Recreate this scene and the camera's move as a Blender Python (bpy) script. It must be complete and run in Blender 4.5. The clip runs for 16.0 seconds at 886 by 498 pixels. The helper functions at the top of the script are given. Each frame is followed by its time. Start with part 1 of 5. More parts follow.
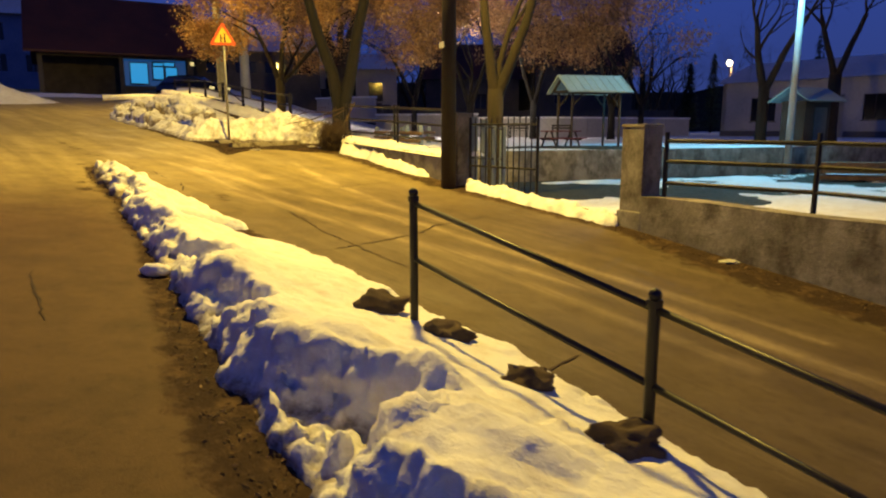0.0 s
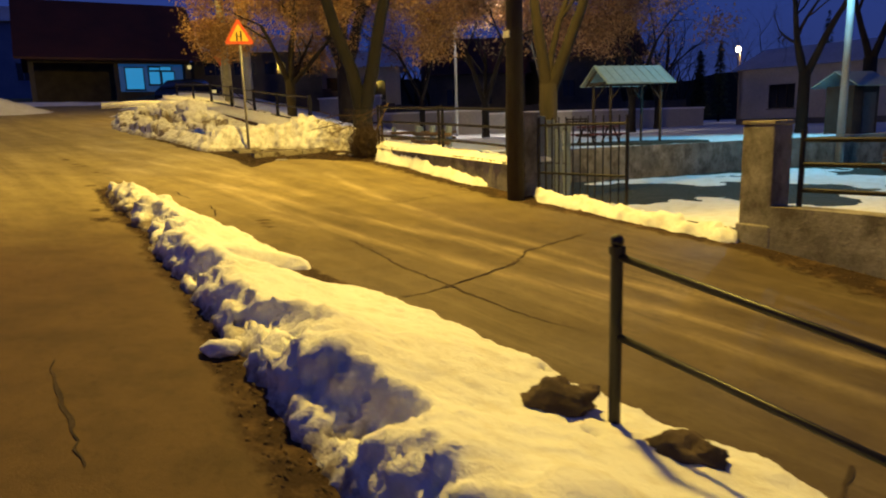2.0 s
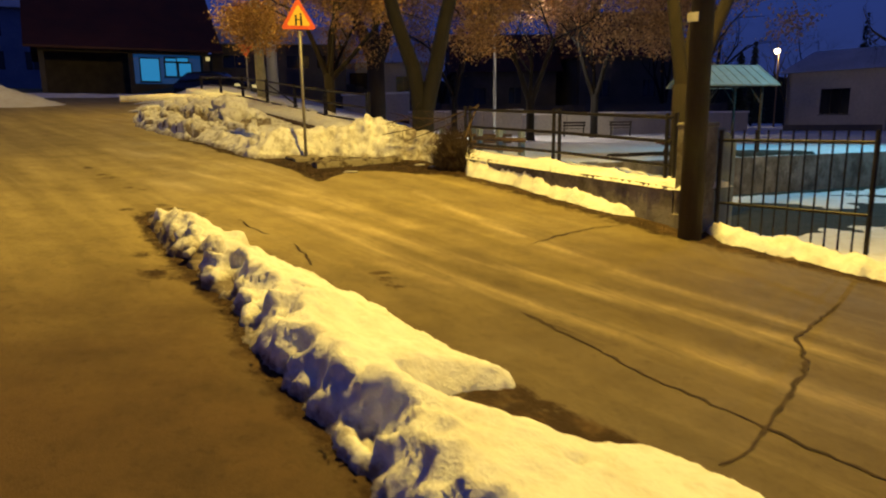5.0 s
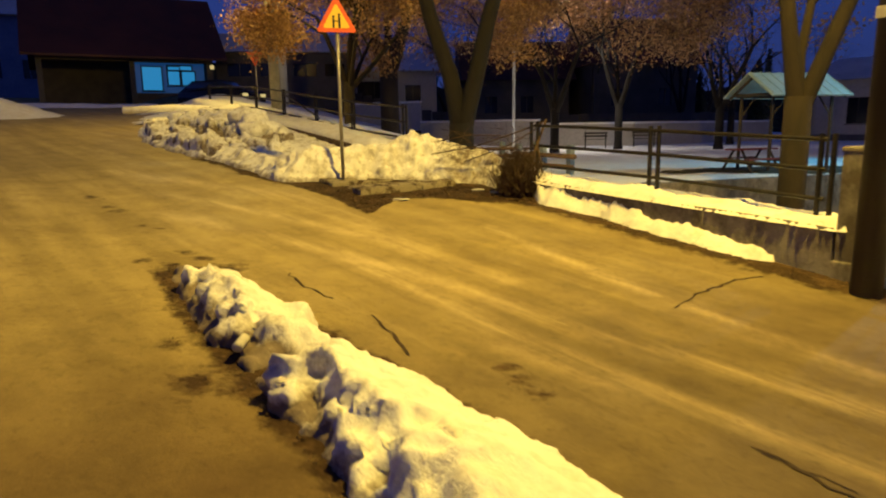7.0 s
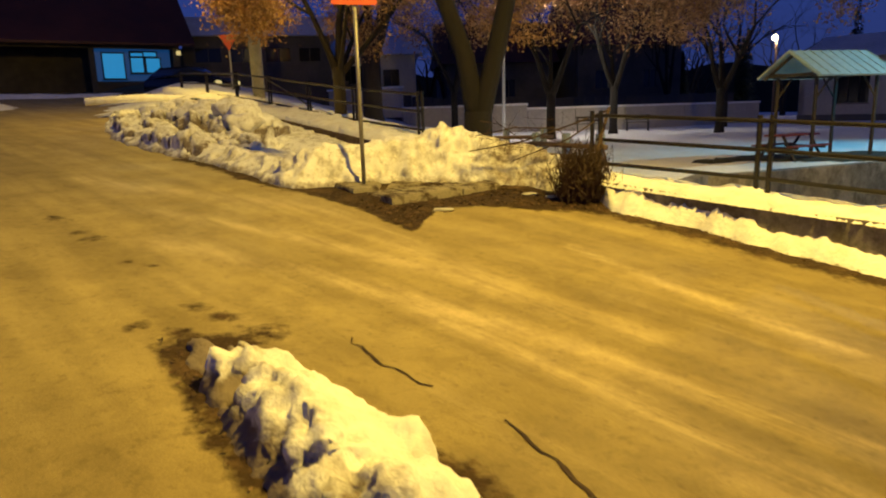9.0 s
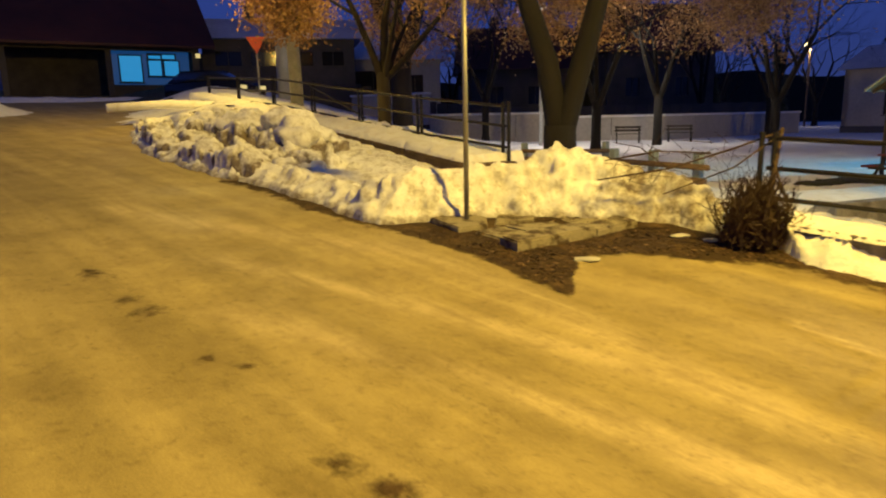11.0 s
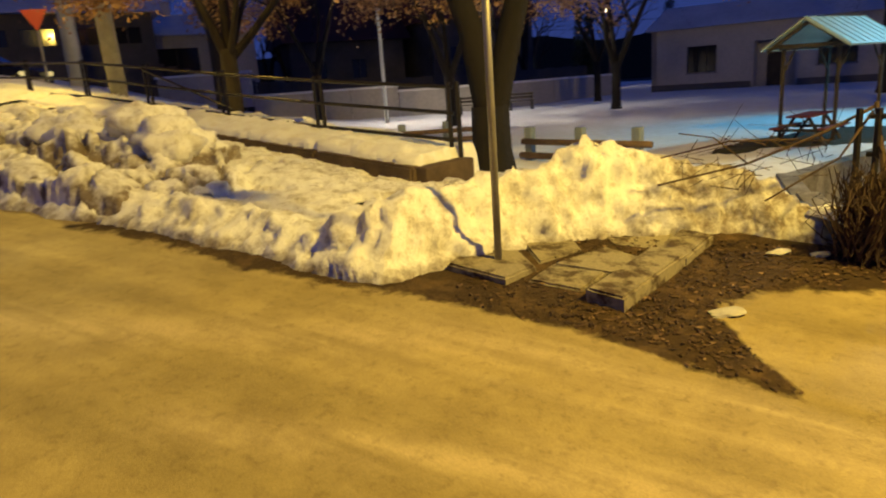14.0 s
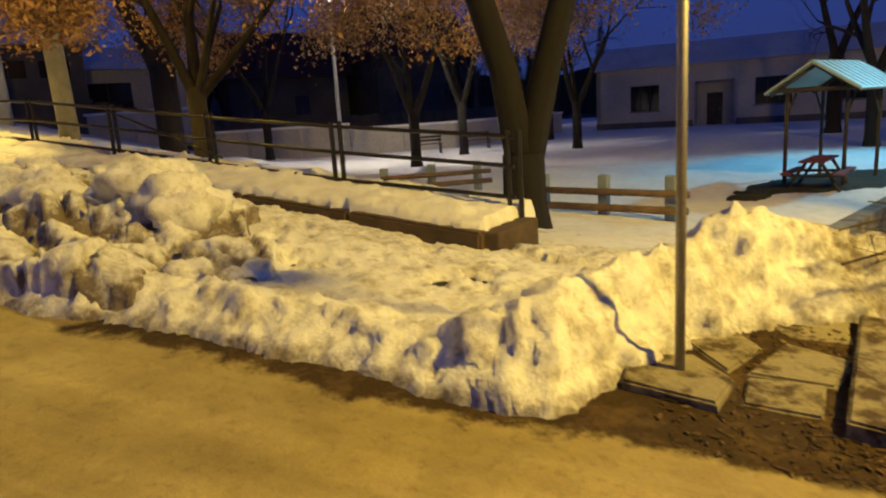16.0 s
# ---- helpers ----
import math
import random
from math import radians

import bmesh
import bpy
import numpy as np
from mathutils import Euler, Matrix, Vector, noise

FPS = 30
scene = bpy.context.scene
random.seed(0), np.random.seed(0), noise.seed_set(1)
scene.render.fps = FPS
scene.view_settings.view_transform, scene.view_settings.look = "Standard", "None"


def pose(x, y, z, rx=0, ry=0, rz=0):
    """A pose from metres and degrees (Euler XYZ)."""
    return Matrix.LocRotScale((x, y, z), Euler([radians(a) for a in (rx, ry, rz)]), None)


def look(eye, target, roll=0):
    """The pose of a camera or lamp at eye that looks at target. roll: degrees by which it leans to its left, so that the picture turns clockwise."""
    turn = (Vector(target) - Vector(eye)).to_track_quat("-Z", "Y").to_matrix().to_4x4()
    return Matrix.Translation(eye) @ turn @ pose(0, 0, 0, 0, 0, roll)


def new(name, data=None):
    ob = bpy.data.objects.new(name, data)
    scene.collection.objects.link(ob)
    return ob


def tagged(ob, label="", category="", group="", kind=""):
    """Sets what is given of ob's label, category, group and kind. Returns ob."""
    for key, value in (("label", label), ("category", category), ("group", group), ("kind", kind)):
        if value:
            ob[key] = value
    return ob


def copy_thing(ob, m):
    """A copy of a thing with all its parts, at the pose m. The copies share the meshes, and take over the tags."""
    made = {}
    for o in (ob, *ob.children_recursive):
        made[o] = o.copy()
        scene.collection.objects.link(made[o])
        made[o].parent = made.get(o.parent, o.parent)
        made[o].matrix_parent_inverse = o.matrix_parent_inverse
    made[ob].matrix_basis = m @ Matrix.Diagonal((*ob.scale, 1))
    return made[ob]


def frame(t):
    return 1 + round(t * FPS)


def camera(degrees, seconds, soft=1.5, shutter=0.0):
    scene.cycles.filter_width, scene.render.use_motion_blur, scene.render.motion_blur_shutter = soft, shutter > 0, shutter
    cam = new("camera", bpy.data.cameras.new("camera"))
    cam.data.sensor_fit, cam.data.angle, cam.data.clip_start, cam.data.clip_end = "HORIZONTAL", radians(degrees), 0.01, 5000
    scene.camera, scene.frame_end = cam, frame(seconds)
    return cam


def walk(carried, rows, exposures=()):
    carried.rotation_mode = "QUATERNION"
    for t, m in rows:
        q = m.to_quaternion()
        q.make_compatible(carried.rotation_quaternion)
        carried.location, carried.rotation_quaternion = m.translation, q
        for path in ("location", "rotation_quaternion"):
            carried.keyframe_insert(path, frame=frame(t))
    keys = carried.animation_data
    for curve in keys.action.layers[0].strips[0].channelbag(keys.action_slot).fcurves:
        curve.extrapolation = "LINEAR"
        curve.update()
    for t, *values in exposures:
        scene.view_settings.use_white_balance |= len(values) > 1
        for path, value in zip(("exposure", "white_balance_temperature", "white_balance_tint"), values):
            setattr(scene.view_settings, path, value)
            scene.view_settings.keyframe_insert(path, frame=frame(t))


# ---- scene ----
cam = camera(67.6, 16.0, soft=2.0, shutter=0.5)
METRES, EYE, TILT, LEAN, TURN = 16.336, 1.65, 0.0, 0.0, 0.0
ROWS = [
    (0.0, 0.0, 0.0, 0.0, -0.01, -10.42, 0.08),
    (0.5, -0.0177, 0.0266, 0.0023, -1.15, -11.38, 2.54),
    (1.0, -0.0334, 0.0507, 0.0036, -1.16, -9.88, 3.38),
    (1.5, -0.0483, 0.0741, 0.0071, -0.29, -11.04, 2.03),
    (2.0, -0.068, 0.1001, 0.0082, -0.61, -10.77, 1.86),
    (2.5, -0.0865, 0.1271, 0.0081, 0.57, -11.48, 2.19),
    (3.0, -0.1056, 0.1544, 0.0112, -1.81, -11.32, 0.28),
    (3.5, -0.1241, 0.1775, 0.0147, -2.85, -12.92, 2.88),
    (4.0, -0.1376, 0.2057, 0.0167, 0.69, -12.34, 1.22),
    (4.5, -0.1546, 0.2345, 0.0181, 0.01, -11.56, 0.75),
    (7.0, -0.2312, 0.372, 0.0298, -0.26, -10.32, 0.87),
    (7.5, -0.2477, 0.4026, 0.0327, -0.23, -10.77, 3.16),
    (8.0, -0.2598, 0.4299, 0.0335, -0.69, -11.32, 2.51),
    (10.5, -0.3429, 0.5666, 0.0454, -5.75, -11.83, 2.13),
    (11.0, -0.3594, 0.5967, 0.0476, -2.33, -11.23, 1.19),
    (11.5, -0.3749, 0.6237, 0.0508, -4.68, -12.45, 3.69),
    (12.0, -0.388, 0.6524, 0.0515, -6.67, -11.72, 3.68),
    (12.5, -0.401, 0.6776, 0.0544, -10.09, -11.64, 1.4),
    (13.0, -0.4167, 0.7043, 0.0575, -13.71, -13.73, 2.75),
    (13.5, -0.4261, 0.7314, 0.0591, -13.97, -14.07, 1.68),
    (14.0, -0.4405, 0.7598, 0.0615, -18.92, -14.23, 3.95),
    (14.5, -0.4548, 0.7852, 0.0656, -22.15, -13.77, 2.61),
    (15.0, -0.4665, 0.8121, 0.0694, -20.57, -12.77, 2.76),
    (15.5, -0.478, 0.8378, 0.0709, -23.65, -12.58, 4.1),
    (16.0, -0.4886, 0.8643, 0.0742, -25.03, -11.67, 3.67),
]
walk(cam, [(t, pose(0, 0, EYE, TILT, LEAN, TURN) @ pose(METRES * x, METRES * y, METRES * z, 90 + pitch, roll, yaw)) for t, x, y, z, yaw, pitch, roll in ROWS],
     exposures=[(0.0, 0.52), (2.0, 0.14), (4.0, -0.06), (7.5, 0.06), (10.5, 0.22), (12.5, 0.36), (16.0, 0.24)])

# ---- world and lights ----
world = bpy.data.worlds.new("world")
scene.world = world
world.use_nodes = True
wn, wl = world.node_tree.nodes, world.node_tree.links
bgn = wn["Background"]
tc = wn.new("ShaderNodeTexCoord")
sep = wn.new("ShaderNodeSeparateXYZ")
ramp = wn.new("ShaderNodeValToRGB")
wl.new(tc.outputs["Generated"], sep.inputs[0])
wl.new(sep.outputs["Z"], ramp.inputs[0])
ramp.color_ramp.elements[0].position, ramp.color_ramp.elements[0].color = 0.0, (0.014, 0.022, 0.085, 1)
ramp.color_ramp.elements[1].position, ramp.color_ramp.elements[1].color = 0.25, (0.013, 0.029, 0.150, 1)
high = ramp.color_ramp.elements.new(0.8)
high.color = (0.0065, 0.0115, 0.048, 1)
wl.new(ramp.outputs[0], bgn.inputs["Color"])
bgn.inputs["Strength"].default_value = 1.4

SODIUM = (1.0, 0.668, 0.108)
COLD = (0.20, 0.70, 1.0)


def lamp(name, place, watts, colour, radius=0.12):
    data = bpy.data.lights.new(name, "POINT")
    data.energy, data.color, data.shadow_soft_size = watts, colour, radius
    ob = new(name, data)
    ob.location = place
    return ob


STREET = Vector((-0.8, 11.15, 9.2))
PARK = Vector((1.1, 40.6, 9.9))
UPPER = Vector((-9.9, 26.4, 8.9))
COOL = Vector((11.6, 22.9, 8.0))
FAR = Vector((29.0, 69.2, 8.0))
lamp("street_light", STREET - Vector((0, 0, 0.3)), 5600, SODIUM, 0.42)


def spot(name, place, target, watts, colour, degrees):
    ob = new(name, bpy.data.lights.new(name, "SPOT"))
    ob.data.energy, ob.data.color, ob.data.shadow_soft_size = watts, colour, 0.12
    ob.data.spot_size, ob.data.spot_blend = radians(degrees), 0.6
    ob.matrix_basis = look(place, target)


spot("park_light", PARK - Vector((0, 0, 0.3)), (2.5, 36.5, 1.0), 2700, (1.0, 0.88, 0.72), 150)
lamp("upper_street_light", UPPER - Vector((0, 0, 0.3)), 1500, SODIUM)
spot("cool_yard_light", COOL - Vector((0, 0, 0.3)), (8.5, 22.0, 0.0), 1900, COLD, 112)
lamp("far_street_light", FAR - Vector((0, 0, 0.35)), 180, (1.0, 0.8, 0.5))


# ---- ground heights ----
def clamp(v, a=0.0, b=1.0):
    return a if v < a else b if v > b else v


def smooth(a, b, v):
    t = clamp((v - a) / (b - a))
    return t * t * (3 - 2 * t)


def road_z(x, y):
    cx, cy = clamp(x, -10, 5), clamp(y, -3, 21)
    z = -0.0244 - 0.1664 * cx - 0.0116 * cy + 0.0046 * cx * cx + 0.0108 * cx * cy + 0.0052 * cy * cy
    return z - 0.03 * max(x - cx, -40) + 0.06 * min(y - cy, 40)


def park_z(x, y):
    return 0.95 + 0.09 * max(0, -x) + 0.17 * max(0, -4.5 - x)


YARD = -0.02
EDGE = [(14, -8), (4.85, 6.5), (2.68, 9.75), (0.15, 12.3), (-2.4, 15.85), (-4.5, 16.5), (-6.0, 17.1), (-7.2, 18.0), (-8.6, 19.5),
        (-10.2, 21.3), (-13.4, 27.8), (-19.5, 44), (-40, 100)]
TERRACE = [(-2.4, 16.4), (-0.7, 18.5), (0.7, 20.2), (12.3, 24.3), (60, 42)]


def side(line, x, y):
    """Signed distance from a polyline, positive on its right hand."""
    best, sign = 1e9, 1
    for (ax, ay), (bx, by) in zip(line, line[1:]):
        dx, dy = bx - ax, by - ay
        k = clamp(((x - ax) * dx + (y - ay) * dy) / (dx * dx + dy * dy))
        px, py = x - ax - k * dx, y - ay - k * dy
        d = px * px + py * py
        if d < best - 1e-9:
            best, sign = d, (1 if dx * py - dy * px < 0 else -1)
    return sign * math.sqrt(best)


VERGE = [(-5.16, 19.41), (-12.6, 30.6)]


def ground_z(x, y):
    r = road_z(x, y)
    d = side(EDGE, x, y)
    if d <= 0:
        return r
    upper = r + (park_z(x, y) - r) * smooth(0.3, 3.6, d)
    if 18 < y < 31 and x < -4:
        v = side(VERGE, x, y)
        upper -= 0.02 * smooth(-2.3, -0.7, v) * (1 - smooth(0.05, 0.3, v))
    low = r + (YARD - r) * smooth(0.1, 2.2, d)
    k = smooth(-3.2, -2.0, x) if y > 15 else 1.0
    return upper + (low - upper) * k


# ---- materials ----
def mat(name, build):
    m = bpy.data.materials.new(name)
    m.use_nodes = True
    nt = m.node_tree
    build(nt, nt.nodes["Principled BSDF"])
    return m


def node(nt, kind, **inputs):
    n = nt.nodes.new(kind)
    for k, v in inputs.items():
        n.inputs[k.replace("_", " ")].default_value = v
    return n


def coords(nt, scale=(1, 1, 1), turn=0.0):
    t = nt.nodes.new("ShaderNodeNewGeometry")
    m = nt.nodes.new("ShaderNodeMapping")
    m.vector_type = "TEXTURE"
    m.inputs["Scale"].default_value = [1 / s for s in scale]
    m.inputs["Rotation"].default_value = (0, 0, turn)
    nt.links.new(t.outputs["Position"], m.inputs["Vector"])
    return m.outputs["Vector"]


def noise_tex(nt, vec, scale, detail=6.0, rough=0.6):
    n = node(nt, "ShaderNodeTexNoise", Scale=scale, Detail=detail, Roughness=rough)
    nt.links.new(vec, n.inputs["Vector"])
    return n.outputs["Fac"]


def ramp_of(nt, fac, stops):
    r = nt.nodes.new("ShaderNodeValToRGB")
    els = r.color_ramp.elements
    while len(els) < len(stops):
        els.new(0.5)
    for e, (p, c) in zip(els, stops):
        e.position, e.color = p, (*c, 1) if len(c) == 3 else c
    nt.links.new(fac, r.inputs[0])
    return r.outputs["Color"]


def mix(nt, fac, a, b, kind="MIX"):
    n = nt.nodes.new("ShaderNodeMix")
    n.data_type, n.blend_type = "RGBA", kind
    if isinstance(fac, float):
        n.inputs["Factor"].default_value = fac
    else:
        nt.links.new(fac, n.inputs["Factor"])
    for s, v in (("A", a), ("B", b)):
        sock = [i for i in n.inputs if i.name == s and i.type == "RGBA"][0]
        if isinstance(v, tuple):
            sock.default_value = (*v, 1)
        else:
            nt.links.new(v, sock)
    return [o for o in n.outputs if o.type == "RGBA"][0]


def bump(nt, p, height, strength, distance):
    b = node(nt, "ShaderNodeBump", Strength=strength, Distance=distance)
    nt.links.new(height, b.inputs["Height"])
    nt.links.new(b.outputs["Normal"], p.inputs["Normal"])


def plain(name, a, b, scale=8.0, rough=0.7, metal=0.0, relief=0.3, dist=0.01, stretch=(1, 1, 1)):
    """A surface whose colour wanders between a and b at two scales."""
    def build(nt, p):
        v = coords(nt, stretch)
        big, fine = noise_tex(nt, v, scale * 0.22, 3), noise_tex(nt, v, scale * 3, 8, 0.7)
        c = mix(nt, ramp_of(nt, big, [(0.3, (0, 0, 0)), (0.7, (1, 1, 1))]), a, b)
        c = mix(nt, 0.5, c, ramp_of(nt, fine, [(0.25, (0.35, 0.35, 0.35)), (0.75, (1, 1, 1))]), "MULTIPLY")
        nt.links.new(c, p.inputs["Base Color"])
        p.inputs["Roughness"].default_value, p.inputs["Metallic"].default_value = rough, metal
        bump(nt, p, fine, relief, dist)
    return mat(name, build)


def attribute(nt, name):
    a = nt.nodes.new("ShaderNodeAttribute")
    a.attribute_name = name
    return a.outputs["Fac"]


def math_node(nt, kind, a, b, c=None):
    n = nt.nodes.new("ShaderNodeMath")
    n.operation = kind
    for i, v in enumerate((a, b, c)):
        if v is None:
            continue
        if isinstance(v, (int, float)):
            n.inputs[i].default_value = v
        else:
            nt.links.new(v, n.inputs[i])
    return n.outputs[0]


def asphalt_build(nt, p):
    v = coords(nt)
    along = coords(nt, (2.4, 0.20, 1), math.radians(41))
    along2 = coords(nt, (1.8, 0.07, 1), math.radians(43))
    streak = ramp_of(nt, noise_tex(nt, along, 1.1, 5, 0.55), [(0.40, (0, 0, 0)), (0.72, (1, 1, 1))])
    salt = ramp_of(nt, noise_tex(nt, along2, 2.4, 6, 0.66), [(0.55, (0, 0, 0)), (0.68, (0.26, 0.26, 0.26))])
    blot = ramp_of(nt, noise_tex(nt, v, 0.45, 5, 0.62), [(0.32, (0.100, 0.070, 0.032)), (0.68, (0.155, 0.110, 0.052))])
    mott = ramp_of(nt, noise_tex(nt, v, 2.2, 7, 0.7), [(0.34, (0.60, 0.57, 0.53)), (0.58, (1, 1, 1))])
    speck = ramp_of(nt, noise_tex(nt, v, 14, 5, 0.75), [(0.36, (0.52, 0.49, 0.45)), (0.46, (1, 1, 1)), (0.66, (1, 1, 1)), (0.76, (1.3, 1.28, 1.24))])
    grain = noise_tex(nt, v, 90, 4, 0.7)
    c = mix(nt, streak, blot, (0.175, 0.127, 0.064))
    c = mix(nt, salt, c, (0.36, 0.285, 0.165))
    lane = coords(nt, (1, 1, 1), math.radians(31))
    sx = nt.nodes.new("ShaderNodeSeparateXYZ")
    nt.links.new(lane, sx.inputs[0])
    wob = noise_tex(nt, v, 0.8, 6, 0.65)

    def band(sock, lo, hi, amount):
        rng = nt.nodes.new("ShaderNodeMapRange")
        rng.interpolation_type = "SMOOTHSTEP"
        nt.links.new(math_node(nt, "MULTIPLY_ADD", wob, amount, sock), rng.inputs[0])
        rng.inputs[1].default_value, rng.inputs[2].default_value = lo, hi
        return rng.outputs[0]
    # asphalt left of the divider, darker and redder brown
    left_lane = band(sx.outputs["X"], 2.0, 1.0, 1.0)
    c = mix(nt, left_lane, c, mix(nt, mott, (0.072, 0.040, 0.015), (0.116, 0.066, 0.026)))
    # pale salt film; the junction's lamp-lit brightness is put into this colour too
    lit_film = band(sx.outputs["Y"], 9.6, 15.5, 3.0)
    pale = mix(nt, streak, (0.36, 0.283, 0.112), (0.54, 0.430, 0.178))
    c = mix(nt, lit_film, c, mix(nt, salt, pale, (0.64, 0.52, 0.28)))
    # salt dried in the wheel tracks
    patchy = ramp_of(nt, noise_tex(nt, along, 2.2, 6, 0.66), [(0.34, (0.15, 0.15, 0.15)), (0.58, (1, 1, 1))])
    track = math_node(nt, "MULTIPLY", attribute(nt, "salt"), patchy)
    c = mix(nt, track, c, mix(nt, lit_film, (0.46, 0.36, 0.20), (0.74, 0.60, 0.33)))
    c = mix(nt, 0.65, c, mott, "MULTIPLY")
    c = mix(nt, 0.45, c, speck, "MULTIPLY")
    c = mix(nt, 0.6, c, ramp_of(nt, grain, [(0.3, (0.5, 0.5, 0.5)), (0.7, (1, 1, 1))]), "MULTIPLY")
    # earth washed over the edges of the road
    ragged = math_node(nt, "MULTIPLY_ADD", noise_tex(nt, v, 5.0, 8, 0.72), 1.5, -0.75)
    fill = ramp_of(nt, math_node(nt, "ADD", attribute(nt, "dirt"), ragged), [(0.34, (0, 0, 0)), (0.62, (0.95, 0.95, 0.95))])
    clods = noise_tex(nt, v, 38, 6, 0.7)
    soil = ramp_of(nt, clods, [(0.3, (0.017, 0.008, 0.004)), (0.55, (0.038, 0.019, 0.008)), (0.78, (0.070, 0.038, 0.017))])
    dry = ramp_of(nt, noise_tex(nt, v, 3.6, 7, 0.7), [(0.50, (0, 0, 0)), (0.66, (0.8, 0.8, 0.8))])
    soil = mix(nt, dry, soil, (0.13, 0.078, 0.034))
    c = mix(nt, fill, c, soil)
    nt.links.new(c, p.inputs["Base Color"])
    rg = ramp_of(nt, noise_tex(nt, v, 0.7, 3), [(0.35, (0.52, 0.52, 0.52)), (0.65, (0.72, 0.72, 0.72))])
    rg = mix(nt, left_lane, rg, (0.78, 0.78, 0.78))
    nt.links.new(mix(nt, fill, rg, (0.95, 0.95, 0.95)), p.inputs["Roughness"])
    p.inputs["Specular IOR Level"].default_value = 0.3
    rough = math_node(nt, "MULTIPLY", math_node(nt, "MULTIPLY", clods, 4.0), fill)
    bump(nt, p, math_node(nt, "ADD", grain, rough), 0.45, 0.010)


def snow_build(dirt):
    def build(nt, p):
        v = coords(nt)
        big, mid, fine = noise_tex(nt, v, 1.1, 5), noise_tex(nt, v, 9, 6, 0.65), noise_tex(nt, v, 55, 4, 0.7)
        c = mix(nt, ramp_of(nt, big, [(0.4, (0, 0, 0)), (0.75, (1, 1, 1))]), (0.90, 0.91, 0.92), (0.83, 0.82, 0.79))
        blot = ramp_of(nt, noise_tex(nt, v, 4.2, 6, 0.7), [(0.48, (0, 0, 0)), (0.70, (1, 1, 1))])
        c = mix(nt, blot, c, (0.80 - 0.55 * dirt, 0.78 - 0.57 * dirt, 0.73 - 0.57 * dirt))
        spot = ramp_of(nt, mid, [(0.60 - 0.1 * dirt, (0, 0, 0)), (0.80 - 0.1 * dirt, (dirt, dirt, dirt))])
        c = mix(nt, spot, c, (0.20, 0.155, 0.11))
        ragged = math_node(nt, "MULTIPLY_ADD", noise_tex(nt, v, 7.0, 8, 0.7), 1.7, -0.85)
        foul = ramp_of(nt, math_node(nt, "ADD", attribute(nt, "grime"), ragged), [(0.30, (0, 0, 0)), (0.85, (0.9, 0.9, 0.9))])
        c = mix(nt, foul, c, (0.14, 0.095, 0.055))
        nt.links.new(c, p.inputs["Base Color"])
        p.inputs["Roughness"].default_value = 1.0
        m = nt.nodes.new("ShaderNodeMath")
        m.operation = "MULTIPLY_ADD"
        nt.links.new(mid, m.inputs[0])
        m.inputs[1].default_value = 4.5
        nt.links.new(fine, m.inputs[2])
        bump(nt, p, m.outputs[0], 0.5, 0.014)
    return build


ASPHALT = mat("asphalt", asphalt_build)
SNOW = mat("snow", snow_build(0.12))
GRIMY_SNOW = mat("grimy_snow", snow_build(0.64))
DIRTY_SNOW = mat("dirty_snow", snow_build(0.6))
EARTH = plain("dark_earth", (0.040, 0.025, 0.015), (0.092, 0.056, 0.032), 14, 0.9, relief=0.9, dist=0.03)
GRASS_EARTH = plain("yard_earth", (0.020, 0.024, 0.016), (0.050, 0.050, 0.032), 12, 0.9, relief=0.8, dist=0.03)


def concrete_build(nt, p):
    v, tall = coords(nt), coords(nt, (1.6, 1.6, 1.1))
    big, fine = noise_tex(nt, v, 1.3, 6, 0.65), noise_tex(nt, v, 26, 8, 0.7)
    c = mix(nt, ramp_of(nt, big, [(0.35, (0, 0, 0)), (0.65, (1, 1, 1))]), (0.20, 0.18, 0.15), (0.40, 0.365, 0.32))
    c = mix(nt, ramp_of(nt, noise_tex(nt, tall, 1.6, 7, 0.7), [(0.46, (0, 0, 0)), (0.62, (0.75, 0.75, 0.75))]), c, (0.075, 0.058, 0.040))
    c = mix(nt, 0.6, c, ramp_of(nt, fine, [(0.25, (0.45, 0.45, 0.45)), (0.7, (1, 1, 1))]), "MULTIPLY")
    nt.links.new(c, p.inputs["Base Color"])
    p.inputs["Roughness"].default_value = 0.88
    bump(nt, p, fine, 0.6, 0.02)


def slab_build(nt, p):
    v = coords(nt)
    fine = noise_tex(nt, v, 30, 8, 0.7)
    c = mix(nt, ramp_of(nt, noise_tex(nt, v, 4.5, 6, 0.65), [(0.48, (0, 0, 0)), (0.60, (1, 1, 1))]), (0.36, 0.315, 0.215), (0.085, 0.055, 0.03))
    c = mix(nt, 0.55, c, ramp_of(nt, fine, [(0.25, (0.4, 0.4, 0.4)), (0.7, (1, 1, 1))]), "MULTIPLY")
    nt.links.new(c, p.inputs["Base Color"])
    p.inputs["Roughness"].default_value = 0.88
    bump(nt, p, fine, 0.7, 0.02)


CONCRETE = mat("old_concrete", concrete_build)
SLAB = mat("paving_concrete", slab_build)
PLASTER = plain("pale_plaster", (0.50, 0.47, 0.42), (0.60, 0.57, 0.52), 2.0, 0.85, relief=0.15)
PLINTH = plain("dark_plinth", (0.10, 0.10, 0.10), (0.16, 0.155, 0.15), 3, 0.85)
BLACK_STEEL = plain("black_painted_steel", (0.012, 0.012, 0.012), (0.030, 0.024, 0.018), 25, 0.45, 0.3, 0.15)
GREY_STEEL = plain("galvanised_steel", (0.30, 0.29, 0.27), (0.45, 0.43, 0.40), 18, 0.5, 0.5, 0.1)
